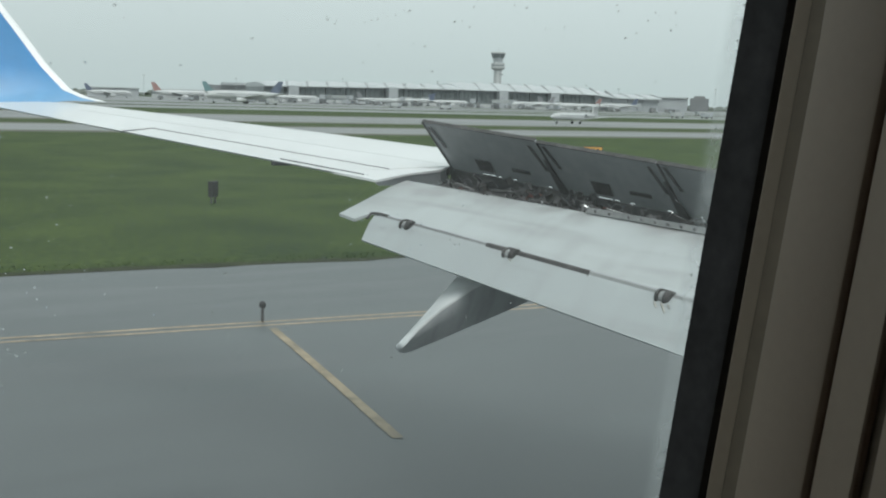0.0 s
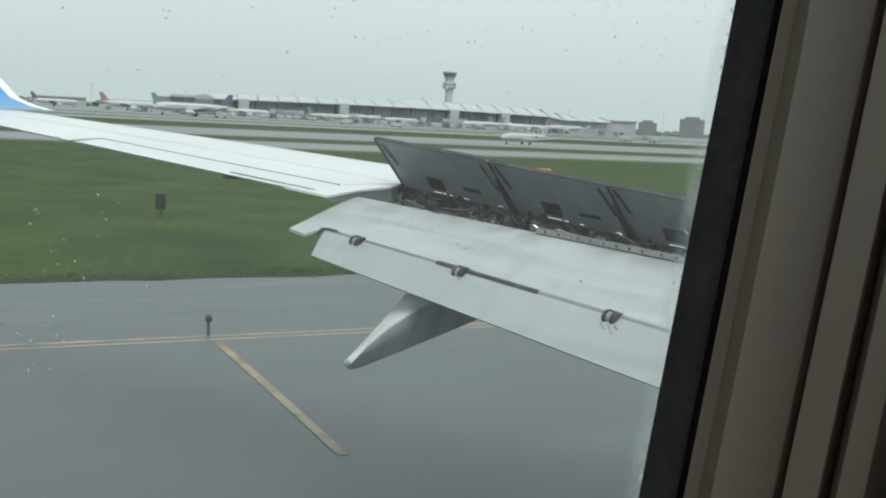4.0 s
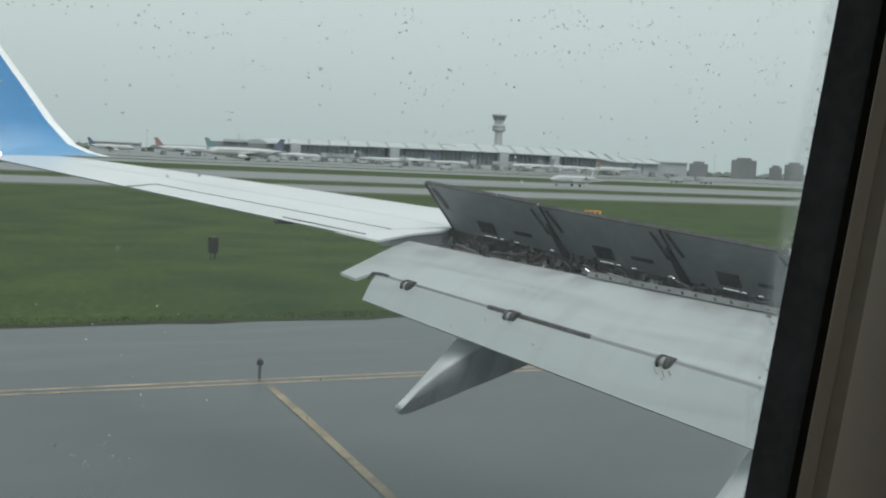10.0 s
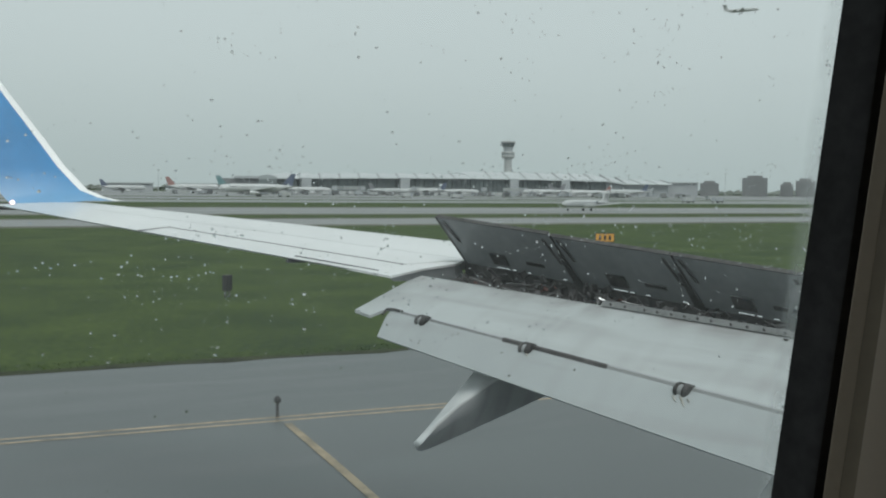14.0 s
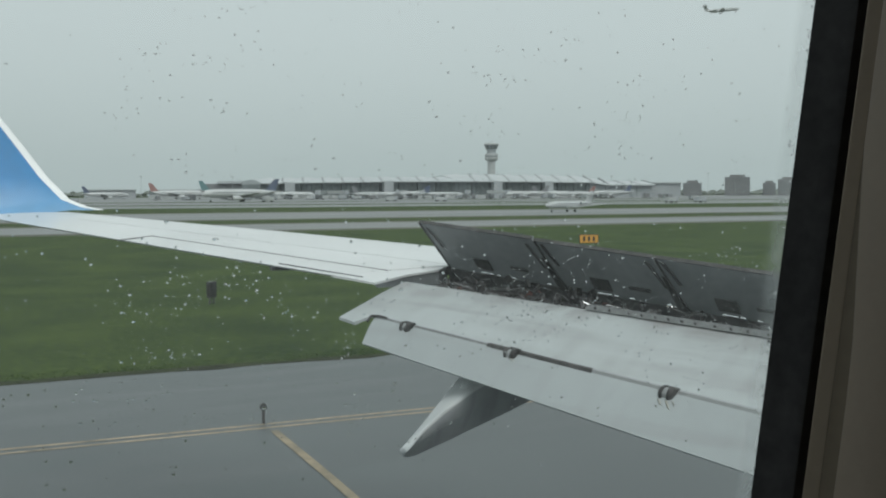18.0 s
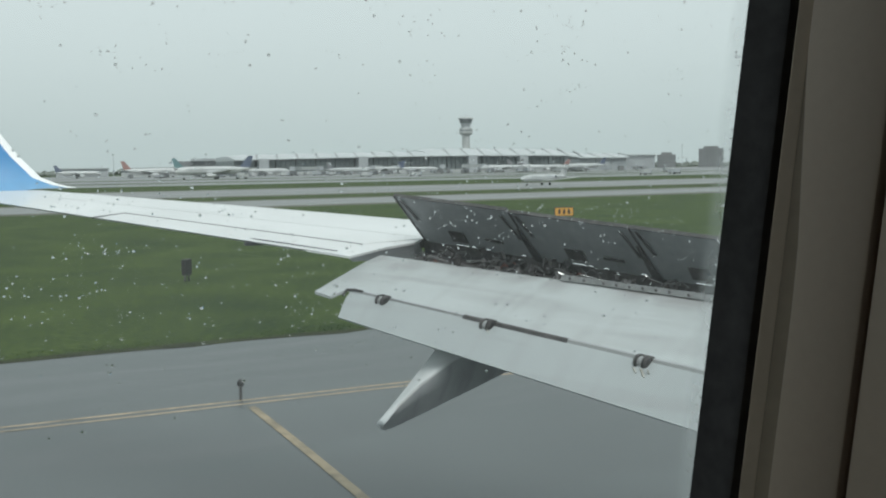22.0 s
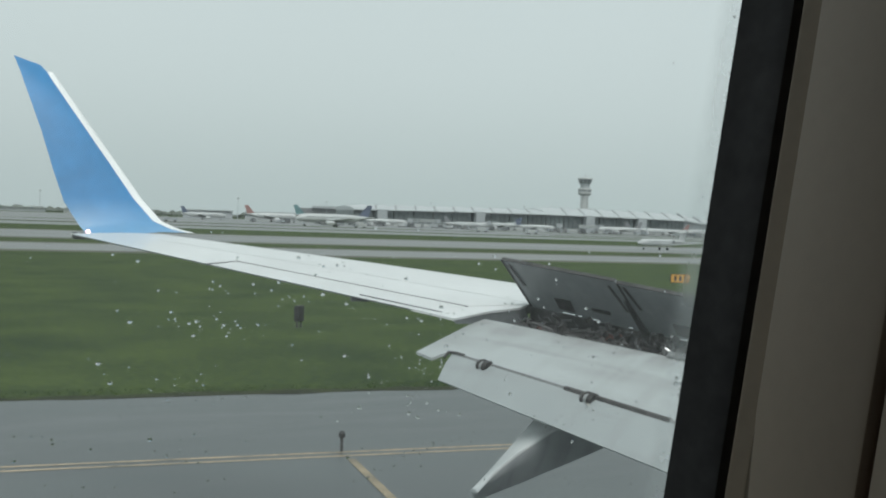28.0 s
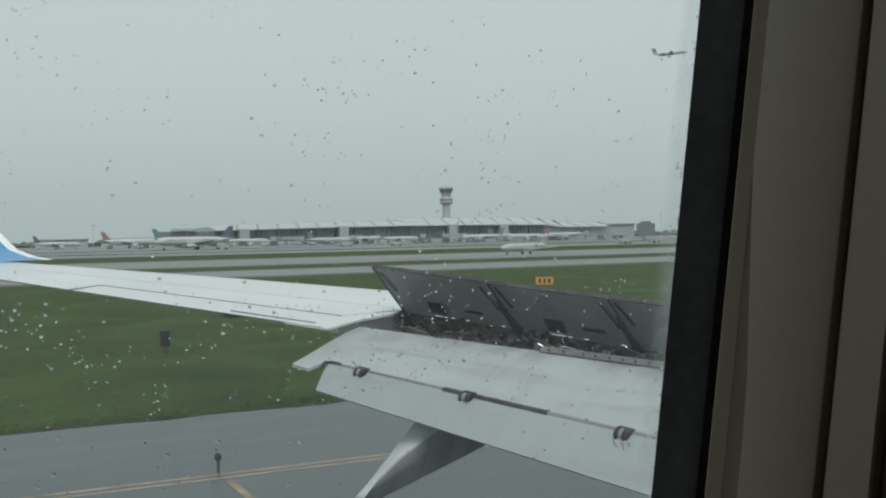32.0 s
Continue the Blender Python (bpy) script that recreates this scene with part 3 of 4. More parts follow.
for k, y in enumerate((10.68, 9.43, 7.90, 6.25)):
    c = hline(y) + Vector((-0.035, 0, -0.030))
    d = (hline(y + 0.5) - hline(y)).normalized()
    big = 1.0 + 0.12 * (k == 2)
    hub = part("flap_bracket", mesh("flap_bracket", *tube(c - d * 0.020, c + d * 0.020, 0.040 * big, 14), SPOILER_TOP, True), wing, "pale worn roller between dark bracket cheeks")
    for s_ in (-1, 1):
        a_ = c + d * (0.020 * s_)
        part("bracket_cheek", mesh("bracket_cheek", *loft([[a_ + d * (s_ * o) + r_ * big * (math.cos(2 * math.pi * q / 14) * d.orthogonal().normalized() + math.sin(2 * math.pi * q / 14) * d.cross(d.orthogonal().normalized())) for q in range(14)] for o, r_ in ((0.0, 0.050), (0.018, 0.052), (0.034, 0.040), (0.040, 0.022))]), COVE_DARK, True), hub, "rounded dark bracket cheek")
    p = hline(y) + Vector((0.0, 0, 0.004))
    part("bracket_cap", mesh("bracket_cap", *tube(p - d * 0.055 * big, p + d * 0.05 * big, 0.018, 8), COVE_DARK), hub, "dark cap at the flap gap")
for k in range(26):
    y = 10.86 - 0.048 * k
    c = front(y) + Vector((-0.022, 0, 0.004))
    part("edge_rivet", mesh("edge_rivet", *tube(c, c + Vector((0.0, 0.0, 0.006)), 0.0075, 6), SEAM), wing)
pod_y = 11.8
box("hinge_pod", (-0.03, 0.16, -0.045, 0.045, -0.02, 0.02), SEAM, wing, "small dark hinge pod under the aileron edge", pose(te_x(pod_y) + 0.04, pod_y, surf(te_x(pod_y), pod_y) - 0.036, 0, 0, -14), 0.012)
# dried grease run down below the inner bracket
GREASE = mat("dried_cream_grease", (0.27, 0.265, 0.235), 0.7, vary=0.35, scale=12, fine=60, tint=(0.40, 0.39, 0.34))


def on_aft(y, t):
    a = hline(y) + Vector((-0.008, 0, -0.014))
    u = (y - 6.93) / (10.96 - 6.93)
    return a.lerp(toward_seat(Vector((-0.54, 6.93, 2.21)).lerp(Vector((-1.43, 10.96, 2.74)), u)), t)


for y0, y1, t0, t1, w in ((7.86, 7.77, 0.20, 0.37, 0.014), (7.92, 7.86, 0.22, 0.32, 0.012), (7.80, 7.76, 0.20, 0.27, 0.009), (9.38, 9.34, 0.19, 0.25, 0.010)):
    run = []
    for q in range(5):
        u = q / 4
        c = on_aft(y0 + (y1 - y0) * u, t0 + (t1 - t0) * u) + Vector((-0.016, 0, 0.012))
        ww = w * (0.5, 1.0, 0.7, 0.9, 0.3)[q]
        run.append([c + Vector((0, -ww, 0)), c + Vector((-0.004, 0, 0.003)), c + Vector((0, ww, 0)), c + Vector((0.012, 0, -0.012))])
    part("grease_run", mesh("grease_run", *loft(run), GREASE, True), wing, "dried cream grease run")


# flap track fairings
def fairing(shift):
    o = shift * FL1
    # x, outboard top height, inboard top height, keel height, half width
    spine = [(-1.592, 1.925, 1.945, 1.892, 0.045), (-1.578, 1.918, 1.975, 1.866, 0.082), (-1.54, 1.93, 2.03, 1.853, 0.108), (-1.46, 1.985, 2.11, 1.860, 0.126), (-1.27, 2.145, 2.25, 1.912, 0.145), (-1.07, 2.33, 2.36, 1.965, 0.155), (-0.90, 2.49, 2.45, 2.017, 0.16),
             (-0.55, 2.62, 2.56, 2.115, 0.16), (-0.2, 2.7, 2.66, 2.22, 0.16), (0.5, 2.8, 2.78, 2.42, 0.14), (1.3, 2.82, 2.82, 2.62, 0.09)]
    rings = []
    for x, zo, zi, zk, w in spine:
        yo, yi, yk = 9.9 + w, 9.9 - 0.85 * w, 9.9
        top = Vector((x, 9.92, (zo + zi) / 2 + 0.01))
        ring = [Vector((x, yo, zo)), top, Vector((x, yi, zi)), Vector((x, yi - 0.012, zi - 0.025)), Vector((x, yi + 0.35 * w, zi * 0.5 + zk * 0.5)), Vector((x, yi + 0.75 * w, zi * 0.18 + zk * 0.82)), Vector((x, yk + 0.02, zk)),
                Vector((x, yk + 0.05, zk + 0.015)), Vector((x, yo, zo * 0.45 + zk * 0.55))]
        rings.append([toward_seat(p + o) for p in ring])
    me = mesh("flap_track_fairing", *loft(rings), FAIRING_LIT, True)
    me.set_sharp_from_angle(angle=radians(62))
    # Faces beyond the ridge take the grey that paints the shade.
    me.materials.append(FAIRING_SHADED)
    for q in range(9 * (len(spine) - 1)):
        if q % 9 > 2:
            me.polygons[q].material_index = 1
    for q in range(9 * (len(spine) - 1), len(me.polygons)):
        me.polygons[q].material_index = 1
    return part("flap_track_fairing", me, wing, "grey canoe-shaped flap track fairing, lit top and shaded side in its colours")


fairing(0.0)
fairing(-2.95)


# ---- the cabin and its window ----
LX, LY = 0.083, -0.078


def lean(x, y, z):
    return Vector((x + LX * (z - 4), y + LY * (z - 4), z))


def rrect(o, y, n=8, taper=0.0):
    """A rounded window outline, grown by o, at depth y; a taper shifts the edge in depth above mid height."""
    cx, cz, hw, hh, r = -6.405, 4.08, 0.16 + o, 0.30 + o, 0.07 + o
    flat = []
    for sx, sz, a0 in ((1, 1, 0), (-1, 1, 90), (-1, -1, 180), (1, -1, 270)):
        for k in range(n + 1):
            a = radians(a0 + 90 * k / n)
            flat.append((cx + sx * (hw - r) + r * math.cos(a), cz + sz * (hh - r) + r * math.sin(a)))
    for k in range(1, 24):
        flat.append((cx + hw, cz - (hh - r) + 2 * (hh - r) * k / 24))
    return [lean(x, y + taper * min(1.0, max(0.0, (z - 4.112) / 0.062)), z) for x, z in flat]


window = tagged(empty("window_1"), "rain-spotted cabin window in a beige moulded frame", "window", kind="structure")


def ring_part(name, prof, material, label=""):
    prof = [q if len(q) == 3 else (*q, 0.0) for q in prof]
    v, f = loft([rrect(o, y, 8, tp) for o, y, tp in prof + prof[:1]], caps=False)
    return part(name, mesh(name, v, f, material, True), window, label)


TAN_GROOVE = mat("brown_bevel_groove", (0.155, 0.117, 0.080), 0.65, vary=0.12, scale=20, fine=200)
BROWN = mat("dark_brown_gap", (0.11, 0.08, 0.056), 0.7, vary=0.3, scale=20, fine=200)
ring_part("window_seal", [(0.0, 1.659), (0.0006, 1.656), (0.0013, 1.6515), (0.0010, 1.6462), (0.0018, 1.6440), (0.0065, 1.6428), (0.0065, 1.6400), (0.025, 1.6400), (0.025, 1.659)], RUBBER, "black rubber window seal")
ring_part("inner_bevel", [(0.0022, 1.6399), (0.0006, 1.6396), (0.0004, 1.6392), (0.0019, 1.6350, 0.0004), (0.025, 1.6350, 0.0004), (0.025, 1.6399)], TRIM_WARM, "narrow tan bevel")
ring_part("bevel_groove", [(0.0019, 1.6349, 0.0004), (0.0020, 1.6345, 0.0006), (0.0019, 1.6288, 0.0058), (0.025, 1.6288, 0.0058), (0.025, 1.6349, 0.0004)], TAN_GROOVE, "brown tapering groove")
ring_part("window_frame", [(0.0018, 1.6287, 0.0058), (0.0005, 1.6284, 0.0058), (0.0003, 1.6279, 0.0058), (0.0004, 1.6066), (0.0009, 1.6052), (0.0022, 1.6043), (0.0034, 1.6041), (0.025, 1.6041), (0.025, 1.6287, 0.0058)], TRIM, "beige moulded window reveal")
ring_part("frame_groove", [(0.0045, 1.6040), (0.0045, 1.6032), (0.025, 1.6032), (0.025, 1.6040)], BROWN, "dark groove in the frame")
ring_part("middle_frame", [(0.0034, 1.6031), (0.0022, 1.6030), (0.0016, 1.6024), (0.0006, 1.5920), (0.0005, 1.5894), (0.0012, 1.5889), (0.025, 1.5889), (0.025, 1.6031)], TRIM, "grey-beige middle frame strip")
ring_part("shade_slot", [(0.0040, 1.5888), (0.0040, 1.5840), (0.025, 1.5840), (0.025, 1.5888)], BROWN, "dark brown slot of the window shade")
ring_part("outer_frame", [(0.0022, 1.5839), (0.0010, 1.5837), (0.0004, 1.5770), (0.0006, 1.5748), (0.0030, 1.5720), (0.0080, 1.5700), (0.030, 1.5690), (0.030, 1.5839)], TRIM, "outer beige frame lip")

PANE = bpy.data.materials.new("wet_window_pane")
PANE.use_nodes = True
pn, pl = PANE.node_tree.nodes, PANE.node_tree.links
pn.clear()
tr = pn.new("ShaderNodeBsdfTransparent")
tr.inputs["Color"].default_value = (0.97, 0.98, 0.98, 1)
hz = pn.new("ShaderNodeBsdfTranslucent")
hz.inputs["Color"].default_value = (0.8, 0.82, 0.82, 1)
mx = pn.new("ShaderNodeMixShader")
tcn, nz = pn.new("ShaderNodeTexCoord"), pn.new("ShaderNodeTexNoise")
nz.inputs["Scale"].default_value = 14
pl.new(tcn.outputs["Object"], nz.inputs["Vector"])
mr = pn.new("ShaderNodeMapRange")
mr.inputs["From Min"].default_value, mr.inputs["From Max"].default_value = 0.3, 0.7
mr.inputs["To Min"].default_value, mr.inputs["To Max"].default_value = 0.058, 0.086
pl.new(nz.outputs["Fac"], mr.inputs["Value"])
# the translucent haze thickens along the seal
along = pn.new("ShaderNodeVectorMath")
along.operation = "DOT_PRODUCT"
along.inputs[1].default_value = (1.0, 0.0, -LX)
pl.new(tcn.outputs["Object"], along.inputs[0])
rim_ = pn.new("ShaderNodeMapRange")
rim_.interpolation_type = "SMOOTHSTEP"
rim_.inputs["From Min"].default_value, rim_.inputs["From Max"].default_value = -6.2500 - 4 * LX, -6.2443 - 4 * LX
rim_.inputs["To Min"].default_value, rim_.inputs["To Max"].default_value = 0.0, 0.42
pl.new(along.outputs["Value"], rim_.inputs["Value"])
rim_noise = pn.new("ShaderNodeTexNoise")
rim_noise.inputs["Scale"].default_value, rim_noise.inputs["Detail"].default_value = 90, 4
pl.new(tcn.outputs["Object"], rim_noise.inputs["Vector"])
rim_mul = pn.new("ShaderNodeMath")
rim_mul.operation = "MULTIPLY"
pl.new(rim_.outputs["Result"], rim_mul.inputs[0])
pl.new(rim_noise.outputs["Fac"], rim_mul.inputs[1])
rim_add = pn.new("ShaderNodeMath")
rim_add.operation = "ADD"
pl.new(mr.outputs["Result"], rim_add.inputs[0])
pl.new(rim_mul.outputs[0], rim_add.inputs[1])
pl.new(rim_add.outputs[0], mx.inputs[0])
pl.new(tr.outputs[0], mx.inputs[1])
pl.new(hz.outputs[0], mx.inputs[2])
po = pn.new("ShaderNodeOutputMaterial")
pl.new(mx.outputs[0], po.inputs["Surface"])
ring = rrect(0.015, 1.6625)
pane = part("pane", mesh("pane", ring, [tuple(range(len(ring)))], PANE), window, "clear pane hazed by rain")
pane.visible_shadow = False

WATER = bpy.data.materials.new("rain_water")
WATER.use_nodes = True
wb = WATER.node_tree.nodes["Principled BSDF"]
wb.inputs["Transmission Weight"].default_value = 1.0
wb.inputs["IOR"].default_value = 1.33
wb.inputs["Roughness"].default_value = 0.02
dv, df = [], []
rnd = random.Random(11)


def drop(x, z, r, flat):
    """One bead of rain: a low lens, a little wider than high, its crown raised to look bright over grass and faint on
    sky in the camera's view.
    """
    c = lean(x, 1.6632, z)
    st, rise = 0.9 + 0.5 * rnd.random(), 2.5 * flat
    k0 = len(dv)
    for i in range(3):
        a = (1.0, 0.68, 0.30)[i]
        for j in range(7):
            b = 2 * math.pi * j / 7
            dv.append(c + Vector((r * st * a * math.cos(b), r * rise * (1 - a * a), r * (a * math.sin(b) + 0.78 * (1 - a)))))
    for i in range(2):
        for j in range(7):
            q = (j + 1) % 7
            df.append((k0 + i * 7 + j, k0 + i * 7 + q, k0 + (i + 1) * 7 + q, k0 + (i + 1) * 7 + j))
    df.append(tuple(k0 + 14 + j for j in range(7)))
    df.append(tuple(k0 + j for j in range(6, -1, -1)))


for k in range(260):
    drop(-6.243 - 0.31 * rnd.random(), 3.86 + 0.46 * rnd.random() ** 3.0, 0.00012 + 0.00030 * rnd.random() ** 4, 0.22)
# finer spatter, drawn in clusters along the run of the water
for k in range(60):
    cx, cz, n = -6.25 - 0.30 * rnd.random(), 3.975 + 0.085 * rnd.random(), int(3 + 22 * rnd.random() ** 2)
    for i in range(n):
        drop(cx + rnd.gauss(0, 0.009), cz + rnd.gauss(0, 0.005), 0.00009 + 0.00017 * rnd.random() ** 2, 0.5)
# larger beads, at heights picked to fall on the grass in the camera's view
for k in range(190):
    drop(-6.25 - 0.30 * rnd.random(), (4.082 if k % 5 < 3 else 4.118) + 0.036 * rnd.random(), 0.00015 + 0.00027 * rnd.random() ** 2, 0.19)
for k in range(60):
    drop(-6.25 - 0.30 * rnd.random(), 4.150 + 0.048 * rnd.random(), 0.00015 + 0.00027 * rnd.random() ** 2, 0.19)
# beads strung along wind-blown runs
for k in range(14):
    cx, cz, up = -6.27 - 0.26 * rnd.random(), 4.10 + 0.075 * rnd.random(), rnd.uniform(0.1, 0.35)
    for i in range(int(6 + 14 * rnd.random())):
        drop(cx - 0.0022 * i + rnd.gauss(0, 0.0005), cz - 0.0022 * i * up + rnd.gauss(0, 0.0004), 0.00014 + 0.00018 * rnd.random(), 0.19)
# dense fine spatter
for k in range(310):
    drop(-6.245 - 0.215 * rnd.random(), 4.152 - 0.056 * rnd.random(), 0.00015 + 0.00026 * rnd.random() ** 3, 0.30)
for k in range(60):
    cx, cz = -6.25 - 0.21 * rnd.random(), 4.144 - 0.036 * rnd.random() ** 1.5
    for i in range(int(3 + 9 * rnd.random())):
        drop(cx + rnd.gauss(0, 0.004), cz + rnd.gauss(0, 0.0015), 0.00013 + 0.00017 * rnd.random() ** 2, 0.32)
for k in range(220):
    drop(-6.245 - 0.215 * rnd.random(), 4.152 + 0.062 * rnd.random(), 0.00015 + 0.00028 * rnd.random() ** 3, 0.30)
for k in range(44):
    cx, cz = -6.25 - 0.21 * rnd.random(), 4.166 + 0.042 * rnd.random()
    for i in range(int(3 + 8 * rnd.random())):
        drop(cx + rnd.gauss(0, 0.004), cz + rnd.gauss(0, 0.0012), 0.00013 + 0.00017 * rnd.random() ** 2, 0.32)
# beads held along the seal
for k in range(150):
    drop(-6.2405 - 0.0030 * rnd.random() ** 2, 3.86 + 0.46 * rnd.random(), 0.00018 + 0.00042 * rnd.random() ** 2, 0.4)
tagged(part("raindrops", mesh("raindrops", dv, df, WATER, True), None), "small clear raindrops on the window pane", "raindrops", kind="stuff")

# cabin shell: side wall with the opening; unseen far wall with gaps added to light the trim
hole = rrect(0.028, 1.5625)
outer_wall = []
for p in hole:
    d = (p - Vector((-6.405, p.y, 4.08)))
    s = min(1.6 / max(abs(d.x), 1e-6), 1.35 / max(abs(d.z), 1e-6))
    outer_wall.append(Vector((-6.405 + d.x * s, 1.5625 + LY * (d.z * s), 4.08 + d.z * s)))
back_hole = [p + Vector((0, 0.14, 0)) for p in rrect(0.17, 1.5625)]
back_out = [p + Vector((0, 0.14, 0)) for p in outer_wall]
v, f = loft([hole, outer_wall, back_out, back_hole, hole], caps=False)
tagged(part("wall_cabin", mesh("wall_cabin", v, f, TRIM), None), "beige plastic cabin side wall", "wall", kind="structure")
tagged(box("fuselage_side", (-4.69, 9.0, 1.60, 1.95, 2.1, 5.2), WING_WHITE, None, "", None, 0.05), "white painted fuselage side at the wing root", "fuselage", kind="structure")
for nm, dims, m_, lb in (("floor", (-8.0, -4.8, -1.6, 1.75, 2.62, 2.72), CARPET, "dark cabin carpet"), ("ceiling", (-8.0, -4.8, -1.6, 1.75, 5.0, 5.1), CABIN, "pale cabin ceiling"),
                         ("wall_far_low", (-8.0, -4.8, -1.7, -1.6, 2.72, 3.65), CABIN, "far cabin side wall below its windows"), ("wall_far_high", (-8.0, -4.8, -1.7, -1.6, 4.3, 5.0), CABIN, "far cabin side wall above its windows"), ("wall_aft", (-8.1, -8.0, -1.6, 1.75, 2.72, 5.0), CABIN, "aft cabin partition"), ("wall_forward", (-4.8, -4.7, -1.6, 1.75, 2.72, 5.0), CABIN, "forward cabin partition")):
    tagged(box(nm, dims, m_), lb, nm.split("_")[0], kind="structure")


# Unseen piers; the wide gaps between them let extra light into the cabin.
for k in range(7):
    tagged(box("wall_far_post", (-8.0 + 0.5 * k, -7.80 + 0.5 * k, -1.7, -1.6, 3.65, 4.3), CABIN), "unseen beige far wall pier between gaps that light the cabin", "wall", kind="structure")


# ---- the airfield ----
def sheet(name, poly, z, material, label, category):
    """A paved sheet with a real edge, standing a little above the ground."""
    v, f = prism([(x, y, z) for x, y in poly], (0, 0, -z - 0.05))
    return tagged(part(name, mesh(name, v, f, material), None), label, category, kind="structure")


ground = tagged(part("ground", mesh("ground", [(-4900, -4900, 0), (4900, -4900, 0), (4900, 4900, 0), (-4900, 4900, 0)], [(0, 1, 2, 3)], GRASS), None), "wet mown green airfield grass", "grass", kind="structure")


def edge_y(x):
    return 27.2 - 0.075 * x


near = [(-150, -60), (260, -60), (260, edge_y(120) - 6), (120, edge_y(120))]
near += [(x, edge_y(x) + 0.10 * math.sin(x * 1.7) + 0.06 * math.sin(x * 4.1)) for x in range(110, -60, -2)] + [(-150, edge_y(-60) + 5)]
sheet("taxiway", near, 0.03, ASPHALT, "wet grey asphalt taxiway", "taxiway")
# A dark ground strip paints the shadow at the edge of the grass.
soil = [(x, edge_y(x) + 0.10 * math.sin(x * 1.7) + 0.06 * math.sin(x * 4.1) - 0.10 - 0.05 * math.sin(x * 2.9)) for x in range(-30, 80)]
soil += [(x, edge_y(x) + 0.42 + 0.10 * math.sin(x * 2.3) + 0.08 * math.sin(x * 0.7)) for x in range(79, -31, -1)]
sheet("taxiway_edge", soil, 0.037, EDGE_SHADE, "dark strip painting the grass edge's shadow along the taxiway", "soil")


def band(name, pts, material, label, z=0.03):
    return sheet(name, pts, z, material, label, "pavement")


band("taxiway_shoulder", [(-400, 144), (60, 117), (700, 80), (700, 111), (62, 152), (-400, 184)], SHOULDER, "muddy grass shoulder of the parallel taxiway", 0.015)
band("runway_shoulder", [(-1400, 248), (90, 169), (1500, 90), (1500, 157), (100, 246), (-1400, 342)], SHOULDER, "muddy grass shoulder of the runway", 0.015)
band("parallel_taxiway", [(-400, 150), (60, 122), (700, 84), (700, 106), (62, 146), (-400, 178)], CONCRETE, "pale wet parallel taxiway")
band("runway", [(-1400, 260), (90, 176), (1500, 96), (1500, 150), (100, 236), (-1400, 330)], CONCRETE, "pale wet runway beyond the grass")
band("apron", [(-1500, 420), (120, 330), (1900, 210), (1900, 1250), (900, 1500), (-300, 1600), (-1500, 1500)], CONCRETE, "wide pale wet apron")
for i, (x, y, l, w) in enumerate(((60, 420, 160, 14), (250, 400, 300, 12), (420, 470, 260, 16), (-40, 520, 120, 20), (620, 380, 380, 10), (180, 560, 260, 16), (500, 640, 300, 20))):
    pts = [(x + l * 0.5 * math.cos(a), y - 0.06 * l * 0.5 * math.cos(a) + w * math.sin(a)) for a in [2 * math.pi * k / 20 for k in range(20)]]
    sheet("grass_island", pts, 0.07, GRASS, "low green grass island between taxiways", "grass")


def line(name, pts, width, material, label, z=0.034):
    v, f = [], []
    for i, (x, y) in enumerate(pts):
        a, b = pts[max(0, i - 1)], pts[min(len(pts) - 1, i + 1)]
        d = Vector((b[0] - a[0], b[1] - a[1])).normalized()
        o = Vector((-d.y, d.x)) * width / 2
        v += [(x - o.x, y - o.y, z), (x + o.x, y + o.y, z)]
        if i:
            k = 2 * i
            f.append((k - 2, k - 1, k + 1, k))
    return tagged(part(name, mesh(name, v, f, material), None), label, "line", kind="structure")


for off in (-0.16, 0.16):
    line("taxiway_line", [(x, 20.2 + off - 0.10 * x) for x in range(-40, 90, 5)], 0.12, YELLOW, "worn yellow painted taxiway line")


gv, gf = [], []
rnd = random.Random(5)
for k in range(12000):
    x = -14 + 44 * rnd.random()
    y = edge_y(x) - 0.10 + 1.6 * rnd.random() ** 2
    h = rnd.uniform(0.02, 0.06)
    a = rnd.uniform(0, math.pi)
    w = rnd.uniform(0.008, 0.02)
    dx, dy = w * math.cos(a), w * math.sin(a)
    lx, ly = rnd.uniform(-0.06, 0.06), rnd.uniform(-0.06, 0.06)
    k0 = len(gv)
    gv += [(x - dx, y - dy, -0.01), (x + dx, y + dy, -0.01), (x + lx, y + ly, h)]
    gf.append((k0, k0 + 1, k0 + 2))
blades = bpy.data.meshes.new("grass_blades")
blades.from_pydata(gv, [], gf)
blades.materials.append(GRASS)
tagged(part("grass_blades", blades, None), "short wet grass tufts along the taxiway edge", "grass", kind="stuff")


def A(az, r):
    a = radians(az)
    return Vector((-6.5 + r * math.sin(a), 1.4 + r * math.cos(a), 0))


# ---- terminal ----
def slab(name, p, q, depth, z0, z1, material, parent, label=""):
    d = (q - p).normalized()
    n = Vector((-d.y, d.x, 0))
    if n.dot(p) < 0:
        n = -n
    base = [p, q, q + n * depth, p + n * depth]
    v, f = prism([b + Vector((0, 0, z0)) for b in base], (0, 0, z1 - z0))
    return part(name, mesh(name, v, f, material), parent, label)


def roof_height(u):
    """The roof rises to a long vault over the middle of the terminal."""
    return 14.6 + 2.0 * math.sin(math.pi * u) if u < 0.86 else 13.2


WEDGE_GREY = mat("grey_roof_wedge", (0.30, 0.32, 0.325), 0.6, vary=0.15, scale=0.1, fine=0.8)
terminal = tagged(empty("terminal_building"), "long glass airport terminal with a pale ribbed roof", "terminal")
TL, TR = A(23.0, 1000), A(42.6, 1180)
tn = 22
